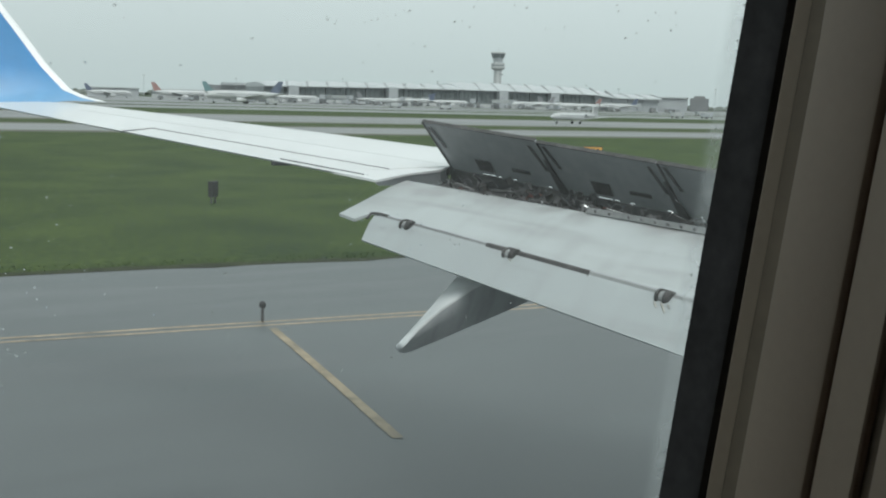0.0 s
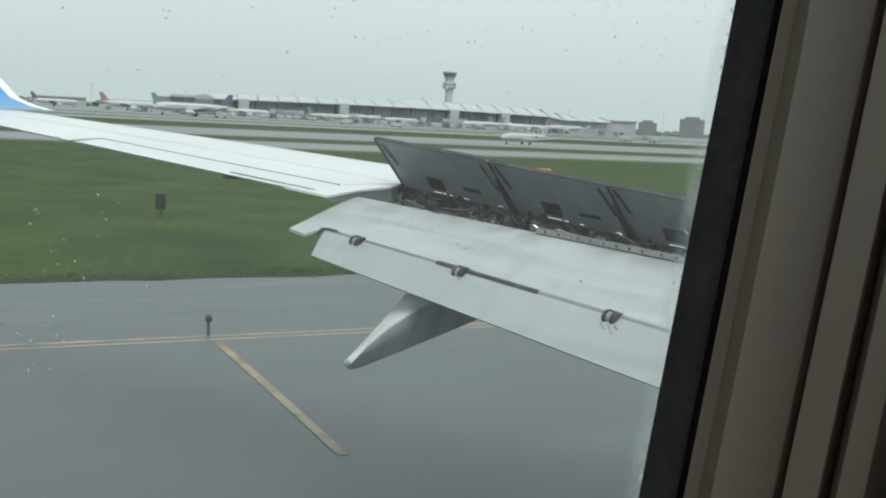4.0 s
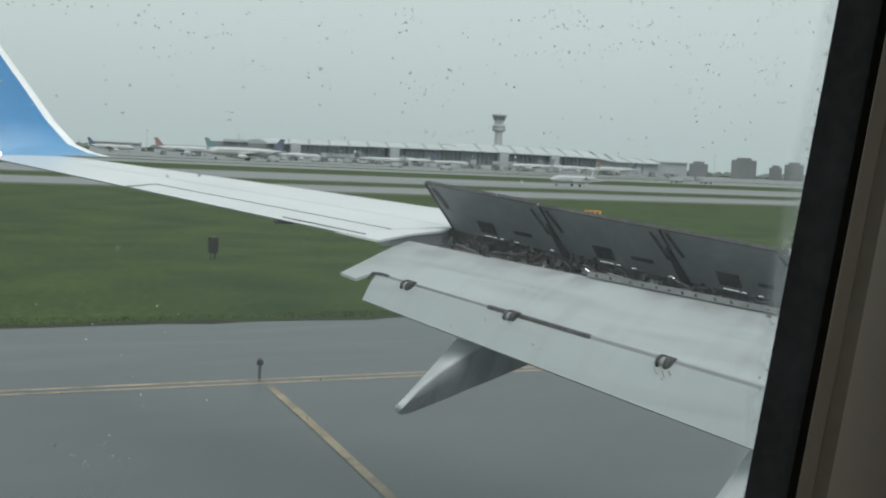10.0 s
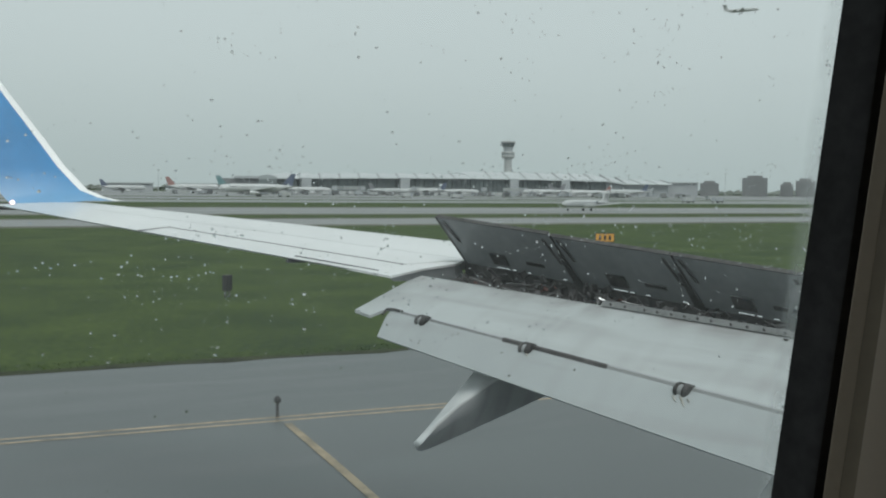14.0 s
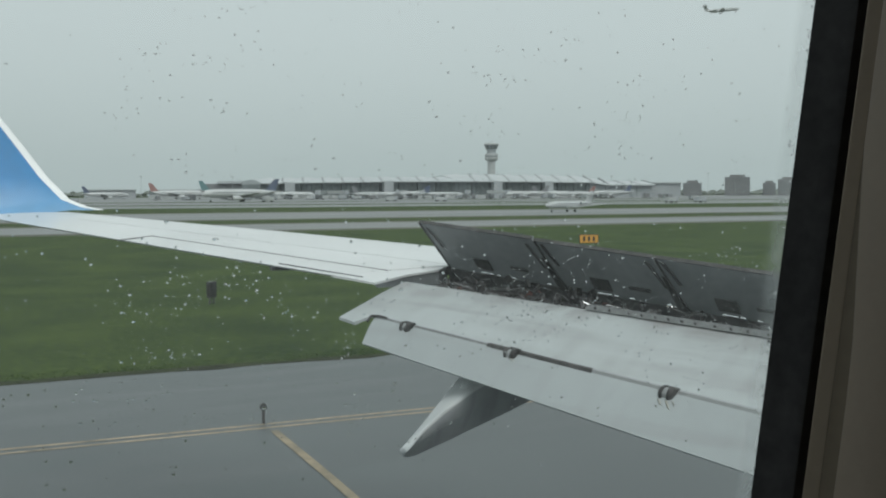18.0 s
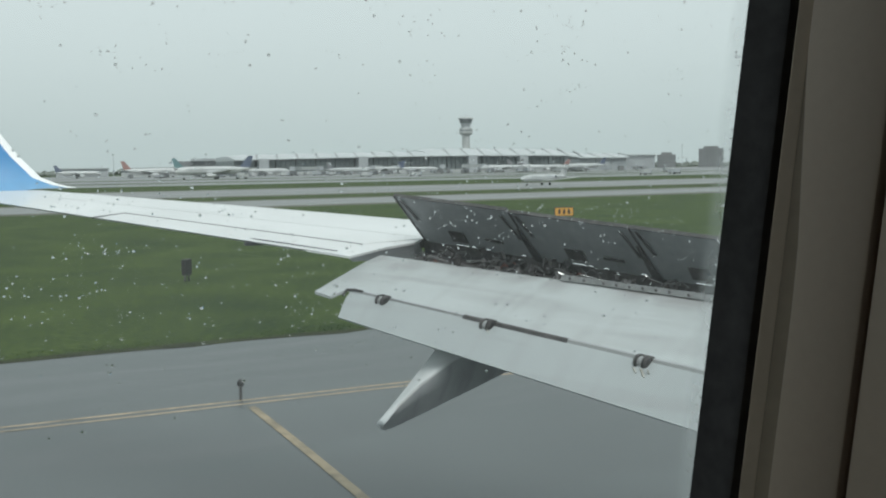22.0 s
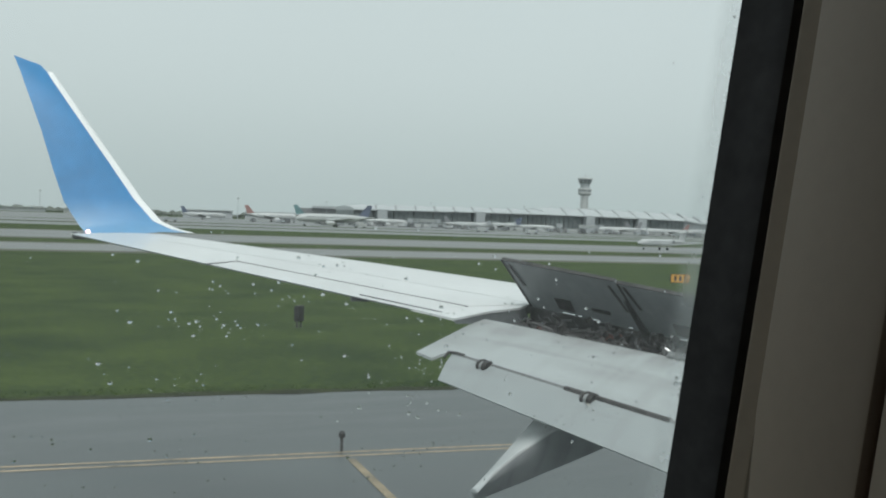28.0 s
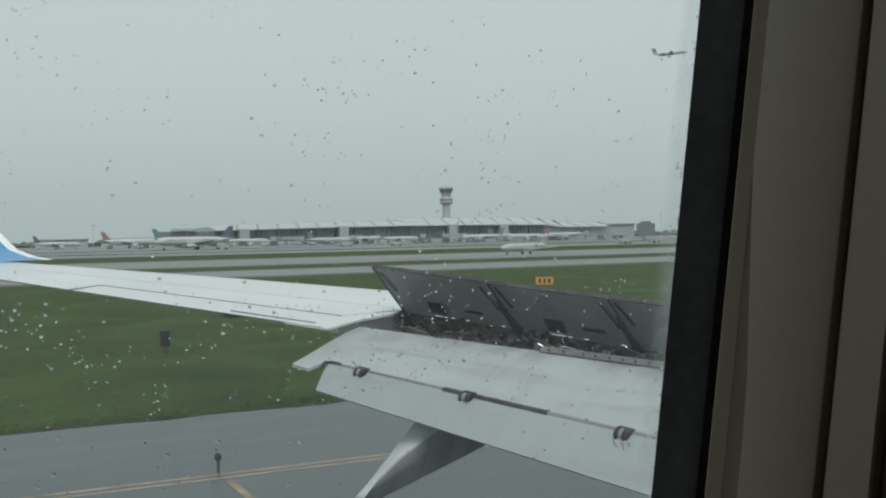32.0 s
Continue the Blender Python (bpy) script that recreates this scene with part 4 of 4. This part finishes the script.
for k in range(tn):
    p, q = TL.lerp(TR, k / tn), TL.lerp(TR, (k + 0.97) / tn)
    h = roof_height((k + 0.5) / tn)
    if k > tn - 5:
        slab("wall", p, q, 60, 0, h - 1, PANEL, terminal)
        continue
    slab("wall", p, q, 60, 0, 3.0, PALE, terminal)
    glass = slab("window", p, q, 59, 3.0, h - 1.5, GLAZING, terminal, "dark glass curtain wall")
    d = (q - p).normalized()
    o = Vector((-d.y, d.x, 0)) * 0.5
    for u in (0.0, 0.25, 0.5, 0.75):
        slab("mullion", p.lerp(q, u) - o, p.lerp(q, u) + d * 0.35 - o, 0.5, 3.0, h - 1.5, APRON_GEAR, glass)
    slab("transom", p - o, q - o, 0.5, 6.6, 7.0, DARK_WALL, glass)
    if k in (1, 6, 12, 15):
        d = (q - p).normalized()
        slab("stair_pylon", p.lerp(q, 0.1) - Vector((-d.y, d.x, 0)) * 6, p.lerp(q, 0.6) - Vector((-d.y, d.x, 0)) * 6, 12, 0, h - 0.6, PANEL, terminal, "pale stair pylon")


for k in range(tn):
    u0, u1 = (k - 0.01) / tn, (k + 0.99) / tn
    p, q = TL.lerp(TR, u0), TL.lerp(TR, u1)
    d = (q - p).normalized()
    n = Vector((-d.y, d.x, 0))
    ring = []
    up = 2.6 if 10 <= k < 19 else 0.0
    for x, h, lift in ((p, roof_height(u0), 0.0), (q, roof_height(u1), 1.5)):
        ring.append([x - n * 5 + Vector((0, 0, h - 1.6)), x - n * 5 + Vector((0, 0, h - 0.7)), x + n * 12 + Vector((0, 0, h + 1.7 + 0.6 * up + 0.6 * lift)), x + n * 30 + Vector((0, 0, h + 2.7 + up + lift)), x + n * 60 + Vector((0, 0, h + 1.5 + 0.5 * up)), x + n * 60 + Vector((0, 0, h - 1.6))])
    part("roof", mesh("roof", *loft(ring), ROOF), terminal, "pale curved metal roof bay")
    h = roof_height(u1)
    # Slanting grey wedges paint the shadows between the sawtooth roof bays.
    run = d * ((TR - TL).length / tn * 0.55)
    rib = [q - n * 5 + Vector((0, 0, h - 0.5)), q + run * 0.4 + n * 12 + Vector((0, 0, h + 2.4 + 0.6 * up)), q + run + n * 30 + Vector((0, 0, h + 4.4 + up)), q + run + n * 30 + Vector((0, 0, h + 2.3 + up)), q + run * 0.4 + n * 12 + Vector((0, 0, h + 1.2 + 0.6 * up)), q - n * 5 + Vector((0, 0, h - 1.2))]
    part("roof_wedge", mesh("roof_wedge", *prism(rib, d * 1.6), WEDGE_GREY), terminal, "grey slanting wedge painting a roof bay's shadow")

left_pier = tagged(empty("pier_building"), "low grey boarding pier beside the terminal", "terminal")
PL, PR = A(17.6, 1250), A(24.0, 1120)
for k in range(9):
    p, q = PL.lerp(PR, k / 9), PL.lerp(PR, (k + 0.95) / 9)
    slab("wall", p, q, 40, 0, 4, PALE, left_pier)
    slab("window", p, q, 39, 4, 8, GLAZING, left_pier)
    slab("roof", p, q, 42, 8, 9.5, ROOF, left_pier)
hall = tagged(empty("grey_block"), "dark grey block above the boarding pier", "building")
slab("wall", A(20.3, 1400), A(22.8, 1400), 60, 0, 17, DARK_WALL, hall)
slab("roof", A(20.9, 1395), A(22.2, 1395), 50, 17, 20, PANEL, hall)
for az0, az1, r, h, m_, lb in ((14.6, 17.0, 1300, 9, PANEL, "low grey hangar on the airfield edge"), (9.0, 12.6, 1700, 6, PALE, "long pale cargo shed"), (5.0, 8.2, 1900, 6, PANEL, "dark cargo hangar beyond the grass"), (42.4, 44.0, 1200, 14, PANEL, "grey cladded terminal wing")):
    b_ = tagged(empty("hangar"), lb, "hangar")
    slab("wall", A(az0, r), A(az1, r), 60, 0, h, m_, b_)
    slab("roof", A(az0 - 0.05, r - 2), A(az1 + 0.05, r - 2), 64, h, h + 1.2, ROOF, b_)

for az0, az1, r, h in ((44.1, 45.0, 1500, 17), (46.1, 47.3, 1500, 24), (47.9, 48.5, 1600, 17), (48.6, 49.5, 1600, 22)):
    hb = tagged(empty("hotel_block"), "brown-grey slab block with rows of windows", "building", "blocks beyond the terminal")
    p, q = A(az0, r), A(az1, r)
    slab("wall", p, q, 25, 0, h, HOTEL, hb)
    slab("roof", p.lerp(q, 0.2), p.lerp(q, 0.8), 15, h, h + 3, HOTEL, hb)
    d = (q - p).normalized()
    n = Vector((-d.y, d.x, 0))
    for fl in range(int(h // 4)):
        for c in range(7):
            a_ = p.lerp(q, (c + 0.2) / 7) - n * 0.3
            b__ = p.lerp(q, (c + 0.8) / 7) - n * 0.3
            slab("window", a_, b__, 0.4, 1.5 + fl * 4, 3.4 + fl * 4, JET_DARK, hb)


# ---- control tower ----
def lathe(prof, sides=20):
    return loft([[Vector((1.04 * r * math.cos(2 * math.pi * k / sides), 1.04 * r * math.sin(2 * math.pi * k / sides), z)) for k in range(sides)] for r, z in prof])


tower = tagged(empty("control_tower", Matrix.Translation(A(34.6, 1350))), "pale concrete airport control tower with glazed cab", "control tower")
part("shaft", mesh("shaft", *lathe([(5.0, 0), (4.6, 22), (4.3, 46)]), PALE, True), tower, "pale concrete shaft")
gallery = part("gallery", mesh("gallery", *lathe([(4.4, 42), (7.2, 44.0), (7.7, 45), (7.7, 47.2), (7.1, 47.4), (7.1, 48.6), (7.7, 48.8), (7.7, 50.4), (6.4, 51)]), PALE, False), tower, "round equipment gallery")
part("gallery_windows", mesh("gallery_windows", *lathe([(7.18, 47.5), (7.18, 48.5)]), GLAZING), gallery, "dark window band")
part("neck", mesh("neck", *lathe([(5.2, 51), (5.2, 54.5), (6.2, 56.5)]), PANEL, True), tower)
cab = part("cab_glass", mesh("cab_glass", *lathe([(6.2, 56.5), (7.8, 61.5)]), GLAZING), tower, "outward-leaning dark cab glass")
for k in range(10):
    a = 2 * math.pi * k / 10
    c, w = 1.05 * math.cos(a), 1.05 * math.sin(a)
    part("cab_mullion", mesh("cab_mullion", *tube((6.2 * c, 6.2 * w, 56.5), (7.8 * c, 7.8 * w, 61.5), 0.22, 5), PANEL), cab)
cab_roof = part("cab_roof", mesh("cab_roof", *lathe([(8.5, 61.5), (8.5, 63.0), (5.6, 64.0)]), PALE), tower)
part("mast", mesh("mast", *tube((0, 0, 63.8), (0, 0, 68), 0.25, 6), PANEL), cab_roof)


# ---- aircraft on the apron ----
def airliner(m, length, tail, label, engines=2, rear=False, gear=True):
    """A jet, nose along +x, standing on its wheels at z = 0."""
    L = length
    r = 0.054 * L if not rear else 0.048 * L
    zc = r + 0.055 * L
    jet = tagged(empty("jet_airliner" if not rear else "business_jet", m), label, "aircraft", "parked aircraft" if not rear else "")
    prof = [(-0.5, 0.08, 0.45), (-0.42, 0.35, 0.35), (-0.3, 0.8, 0.12), (-0.2, 1, 0), (0.3, 1, 0), (0.40, 0.9, -0.03), (0.46, 0.6, -0.12), (0.49, 0.28, -0.22), (0.5, 0.05, -0.26)]
    rings = [[Vector((x * L, s * r * math.cos(2 * math.pi * k / 14), zc + dz * r + s * r * math.sin(2 * math.pi * k / 14))) for k in range(14)] for x, s, dz in prof]
    part("fuselage", mesh("fuselage", *loft(rings), JET_WHITE, True), jet, "white fuselage")
    for s in (-1, 1):
        zw = zc - 0.5 * r if not rear else zc - 0.7 * r
        w0, w1 = Vector((0.10 * L, s * r * 0.8, zw)), Vector((-0.12 * L, s * 0.46 * L, zw + 0.045 * L))
        wv = [w0, w0 + Vector((-0.2 * L, 0, 0)), w1 + Vector((-0.05 * L, 0, 0)), w1]
        part("wing", mesh("wing", *prism(wv, (0, 0, -0.012 * L)), JET_WHITE), jet)
        hv = [Vector((-0.37 * L, s * 0.2 * r, zc + 0.3 * r)), Vector((-0.46 * L, s * 0.2 * r, zc + 0.3 * r)), Vector((-0.5 * L, s * 0.17 * L, zc + 0.6 * r)), Vector((-0.45 * L, s * 0.17 * L, zc + 0.6 * r))]
        if rear:
            hv = [h + Vector((-0.02 * L, 0, 1.55 * r + 0.05 * L)) for h in hv]
        part("tailplane", mesh("tailplane", *prism(hv, (0, 0, -0.008 * L)), JET_WHITE), jet)
        if rear:
            e = Vector((-0.22 * L, s * 1.5 * r, zc + 0.35 * r))
            er = 0.45 * r
        else:
            e = Vector((0.06 * L, s * 0.16 * L, zw - 0.035 * L))
            er = 0.55 * r
        ev = loft([[e + Vector((x * r, q * er * math.cos(2 * math.pi * k / 10), q * er * math.sin(2 * math.pi * k / 10))) for k in range(10)] for x, q in ((1.3, 0.85), (1.1, 1), (0, 1), (-1.1, 0.6))])
        engine = part("engine", mesh("engine", *ev, JET_WHITE, True), jet)
        part("intake", mesh("intake", *tube(e + Vector((1.3 * r, 0, 0)), e + Vector((1.32 * r, 0, 0)), 0.72 * er, 10), JET_DARK), engine, "dark engine intake")
        gear_leg = part("main_gear", mesh("main_gear", *tube((-0.03 * L, s * 0.07 * L, 0.035 * L), (-0.03 * L, s * 0.07 * L, zc - 0.6 * r), 0.006 * L, 6), PANEL), jet)
        part("wheel", mesh("wheel", *tube((-0.03 * L, s * 0.07 * L - 0.01 * L, 0.016 * L), (-0.03 * L, s * 0.07 * L + 0.01 * L, 0.016 * L), 0.016 * L, 10), TYRE), gear_leg)
    fin = [Vector((-0.34 * L, 0.0, zc + 0.9 * r)), Vector((-0.47 * L, 0.0, zc + 0.6 * r)), Vector((-0.52 * L, 0.0, zc + 0.185 * L)), Vector((-0.455 * L, 0.0, zc + 0.185 * L))]
    fv, ff = prism([p + Vector((0, -0.004 * L, 0)) for p in fin], (0, 0.008 * L, 0))
    part("tail_fin", mesh("tail_fin", fv, ff, tail), jet, "painted tail fin")
    nose_leg = part("nose_gear", mesh("nose_gear", *tube((0.38 * L, 0, 0.02 * L), (0.38 * L, 0, zc - 0.6 * r), 0.006 * L, 6), PANEL), jet)
    part("wheel", mesh("wheel", *tube((0.38 * L, -0.008 * L, 0.013 * L), (0.38 * L, 0.008 * L, 0.013 * L), 0.013 * L, 10), TYRE), nose_leg)
    for s in (-1, 1):
        part("window_row", mesh("window_row", *box_geo(-0.28 * L, 0.36 * L, s * r * 0.985 - 0.01, s * r * 0.985 + 0.01, zc + 0.2 * r, zc + 0.32 * r), JET_DARK), jet)
    part("cockpit_window", mesh("cockpit_window", *box_geo(0.448 * L, 0.466 * L, -0.45 * r, 0.45 * r, zc + 0.16 * r, zc + 0.40 * r), JET_DARK), jet)
    return jet


def stand(az, r, rz):
    return Matrix.Translation(A(az, r)) @ pose(0, 0, 0.03, 0, 0, rz)


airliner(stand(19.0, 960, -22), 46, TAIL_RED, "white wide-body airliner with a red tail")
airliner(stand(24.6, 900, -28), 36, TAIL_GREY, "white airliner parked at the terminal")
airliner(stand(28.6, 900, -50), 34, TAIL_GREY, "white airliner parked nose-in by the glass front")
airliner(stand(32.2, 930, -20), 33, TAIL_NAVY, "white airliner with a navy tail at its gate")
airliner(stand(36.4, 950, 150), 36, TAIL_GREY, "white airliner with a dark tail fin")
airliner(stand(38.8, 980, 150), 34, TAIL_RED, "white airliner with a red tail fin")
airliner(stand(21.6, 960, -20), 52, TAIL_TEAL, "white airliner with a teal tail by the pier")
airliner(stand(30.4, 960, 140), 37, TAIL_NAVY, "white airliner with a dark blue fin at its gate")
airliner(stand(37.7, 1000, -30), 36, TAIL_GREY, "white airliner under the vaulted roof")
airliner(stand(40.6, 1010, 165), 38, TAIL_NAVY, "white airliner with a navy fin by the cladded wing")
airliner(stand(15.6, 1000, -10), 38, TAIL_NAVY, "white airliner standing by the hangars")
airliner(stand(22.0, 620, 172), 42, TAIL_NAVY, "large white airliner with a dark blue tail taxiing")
airliner(Matrix.Translation((150, 198, 0.03)) @ pose(0, 0, 0, 0, 0, 192), 16, JET_WHITE, "small white business jet on the far taxiway", rear=True)
airliner(Matrix.Translation(A(45.9, 474) + Vector((0, 0, 76))) @ pose(0, 0, 0, 0, -6, -25), 15, JET_WHITE, "small white jet climbing away under the clouds", rear=True)


def boarding_bridge(az, r, turn, length):
    """A covered bridge on a column, leading from the terminal to a door."""
    b_ = tagged(empty("boarding_bridge", Matrix.Translation(A(az, r)) @ pose(0, 0, 0, 0, 0, turn)), "pale covered boarding bridge on a steel column", "boarding bridge", "boarding bridges")
    box("tunnel", (0, length, -1.6, 1.6, 4.2, 7.0), PALE, b_, "pale ribbed tunnel")
    box("cab", (-3.0, 0.5, -2.2, 2.2, 4.0, 7.2), PANEL, b_, "grey docking cab")
    box("window_strip", (0.8, length - 0.8, -1.66, -1.58, 5.4, 6.3), GLAZING, b_)
    box("column", (3.0, 4.2, -0.6, 0.6, 0.4, 4.2), PANEL, b_)
    for s in (-1, 1):
        part("wheel", mesh("wheel", *tube((3.6, s * 0.8, 0.45), (3.6, s * 1.3, 0.45), 0.45, 10), TYRE), b_)
    return b_


for k, (az, r) in enumerate(((22.9, 935), (25.9, 930), (27.2, 950), (29.9, 960), (31.2, 960), (33.4, 975), (35.4, 1000), (37.6, 1020), (40.2, 1050), (41.6, 1080))):
    boarding_bridge(az, r, (70, 55, 100, 48)[k % 4], (28, 36, 24, 32)[k % 4])


def service_truck(az, r, turn, body, high):
    t_ = tagged(empty("service_truck", Matrix.Translation(A(az, r)) @ pose(0, 0, 0.03, 0, 0, turn)), "small apron service truck near the gates", "truck", "apron vehicles")
    box("load_box", (-3.4, 1.4, -1.15, 1.15, 0.75, high), body, t_, "box body", None, 0.08)
    box("cab", (1.5, 3.2, -1.05, 1.05, 0.6, 2.4), PANEL, t_, "pale driver cab", None, 0.15)
    box("windscreen", (3.12, 3.24, -0.9, 0.9, 1.5, 2.2), JET_DARK, t_)
    for x in (-2.4, 2.2):
        for s in (-1, 1):
            part("wheel", mesh("wheel", *tube((x, s * 0.85, 0.42), (x, s * 1.12, 0.42), 0.42, 10), TYRE), t_)
    return t_


rnd = random.Random(21)
for k in range(60):
    service_truck(17.5 + 26 * rnd.random(), rnd.uniform(820, 960), rnd.choice((0, 20, 90, 110, 200)), rnd.choice((PANEL, APRON_GEAR, APRON_GEAR, DARK_WALL, WEDGE_GREY, HOTEL, JET_WHITE)), rnd.uniform(2.2, 3.8))
for k in range(9):
    service_truck(4 + 42 * rnd.random(), rnd.uniform(430, 700), rnd.choice((0, 15, 180)), rnd.choice((PALE, PANEL)), 2.4)

for k in range(9):
    az = 8 + 4.6 * k + rnd.uniform(-0.8, 0.8)
    m_ = tagged(empty("floodlight_mast", Matrix.Translation(A(az, 1240 + 90 * rnd.random()))), "tall thin apron floodlight mast", "mast", "floodlight masts")
    hh = rnd.uniform(22, 27)
    part("pole", mesh("pole", *tube((0, 0, 0), (0, 0, hh), 0.35, 6, 0.2), PANEL), m_)
    box("lamp_head", (-1.6, 1.6, -0.4, 0.4, hh, hh + 0.9), PALE, m_)


# distant tree line
tv, tf = [], []
rnd = random.Random(3)
for k in range(420):
    az = -20 + 80 * k / 420
    r = 2300 + 300 * rnd.random()
    c = A(az, r)
    w, h = 8 + 14 * rnd.random(), 5 + 7 * rnd.random()
    base = len(tv)
    for i in range(5):
        zz = h * i / 4
        rr = w * (0.9, 1.0, 0.85, 0.55, 0.15)[i]
        for j in range(8):
            a = 2 * math.pi * j / 8
            q = rr * (0.75 + 0.5 * rnd.random())
            tv.append(c + Vector((q * math.cos(a), q * math.sin(a), zz + rnd.uniform(-0.6, 0.6) * (i > 0))))
    for i in range(4):
        for j in range(8):
            jj = (j + 1) % 8
            tf.append((base + i * 8 + j, base + i * 8 + jj, base + i * 8 + 8 + jj, base + i * 8 + 8 + j))
tagged(part("distant_trees", mesh("distant_trees", tv, tf, TREES), None), "dim line of distant trees, haze greyed into their green", "trees", kind="stuff")


# ---- airfield signs ----
def taxi_sign(x, y, rz, width, face, label, top=0.95):
    s = tagged(empty("taxiway_sign", pose(x, y, 0, 0, 0, rz)), label, "sign", "taxiway signs")
    board = box("board", (-width / 2, width / 2, -0.11, 0.11, 0.25, top), SIGN_BACK, s, "black sign box", None, 0.02)
    box("face", (-width / 2 + 0.05, width / 2 - 0.05, -0.125, -0.113, 0.30, top - 0.05), face, board, "sign face")
    if face is SIGN_YELLOW:
        for k in range(3):
            u = -width / 2 + width * (k + 1) / 4
            box("marking", (u - 0.09, u + 0.09, -0.135, -0.127, 0.42, 0.78), SIGN_BACK, board)
    for u in (-width * 0.35, width * 0.35):
        part("leg", mesh("leg", *tube((u, 0, -0.02), (u, 0, 0.26), 0.035, 8), BRACKET), s)
    return s


taxi_sign(8.9, 42.5, 40, 0.42, SIGN_BACK, "small black-backed taxiway sign on the grass", 0.85)
def edge_light(x, y, head=None):
    e_ = tagged(empty("taxiway_edge_light", pose(x, y, 0.0)), "small taxiway edge light on a short post", "edge light", "taxiway edge lights")
    part("post", mesh("post", *tube((0, 0, -0.02), (0, 0, 0.30), 0.03, 8), BRACKET), e_)
    part("lens", mesh("lens", *loft([[Vector((r * math.cos(2 * math.pi * k / 10), r * math.sin(2 * math.pi * k / 10), z)) for k in range(10)] for r, z in ((0.05, 0.29), (0.065, 0.31), (0.06, 0.37), (0.02, 0.41))]), head or TAIL_BLUE, True), e_, "dark lens" if head else "blue lens")


for x in (-6, 13, 32, 51):
    edge_light(x, edge_y(x) + 0.9)
edge_light(1.50, 20.25, SIGN_BACK)
line("taxiway_lead_line", [(1.42, 19.6), (0.85, 16.5), (0.15, 12.9)], 0.15, FADED, "worn yellow painted lead-off line", 0.038)
taxi_sign(50, 70, -30, 1.5, SIGN_YELLOW, "yellow taxiway sign with black markings on the grass")
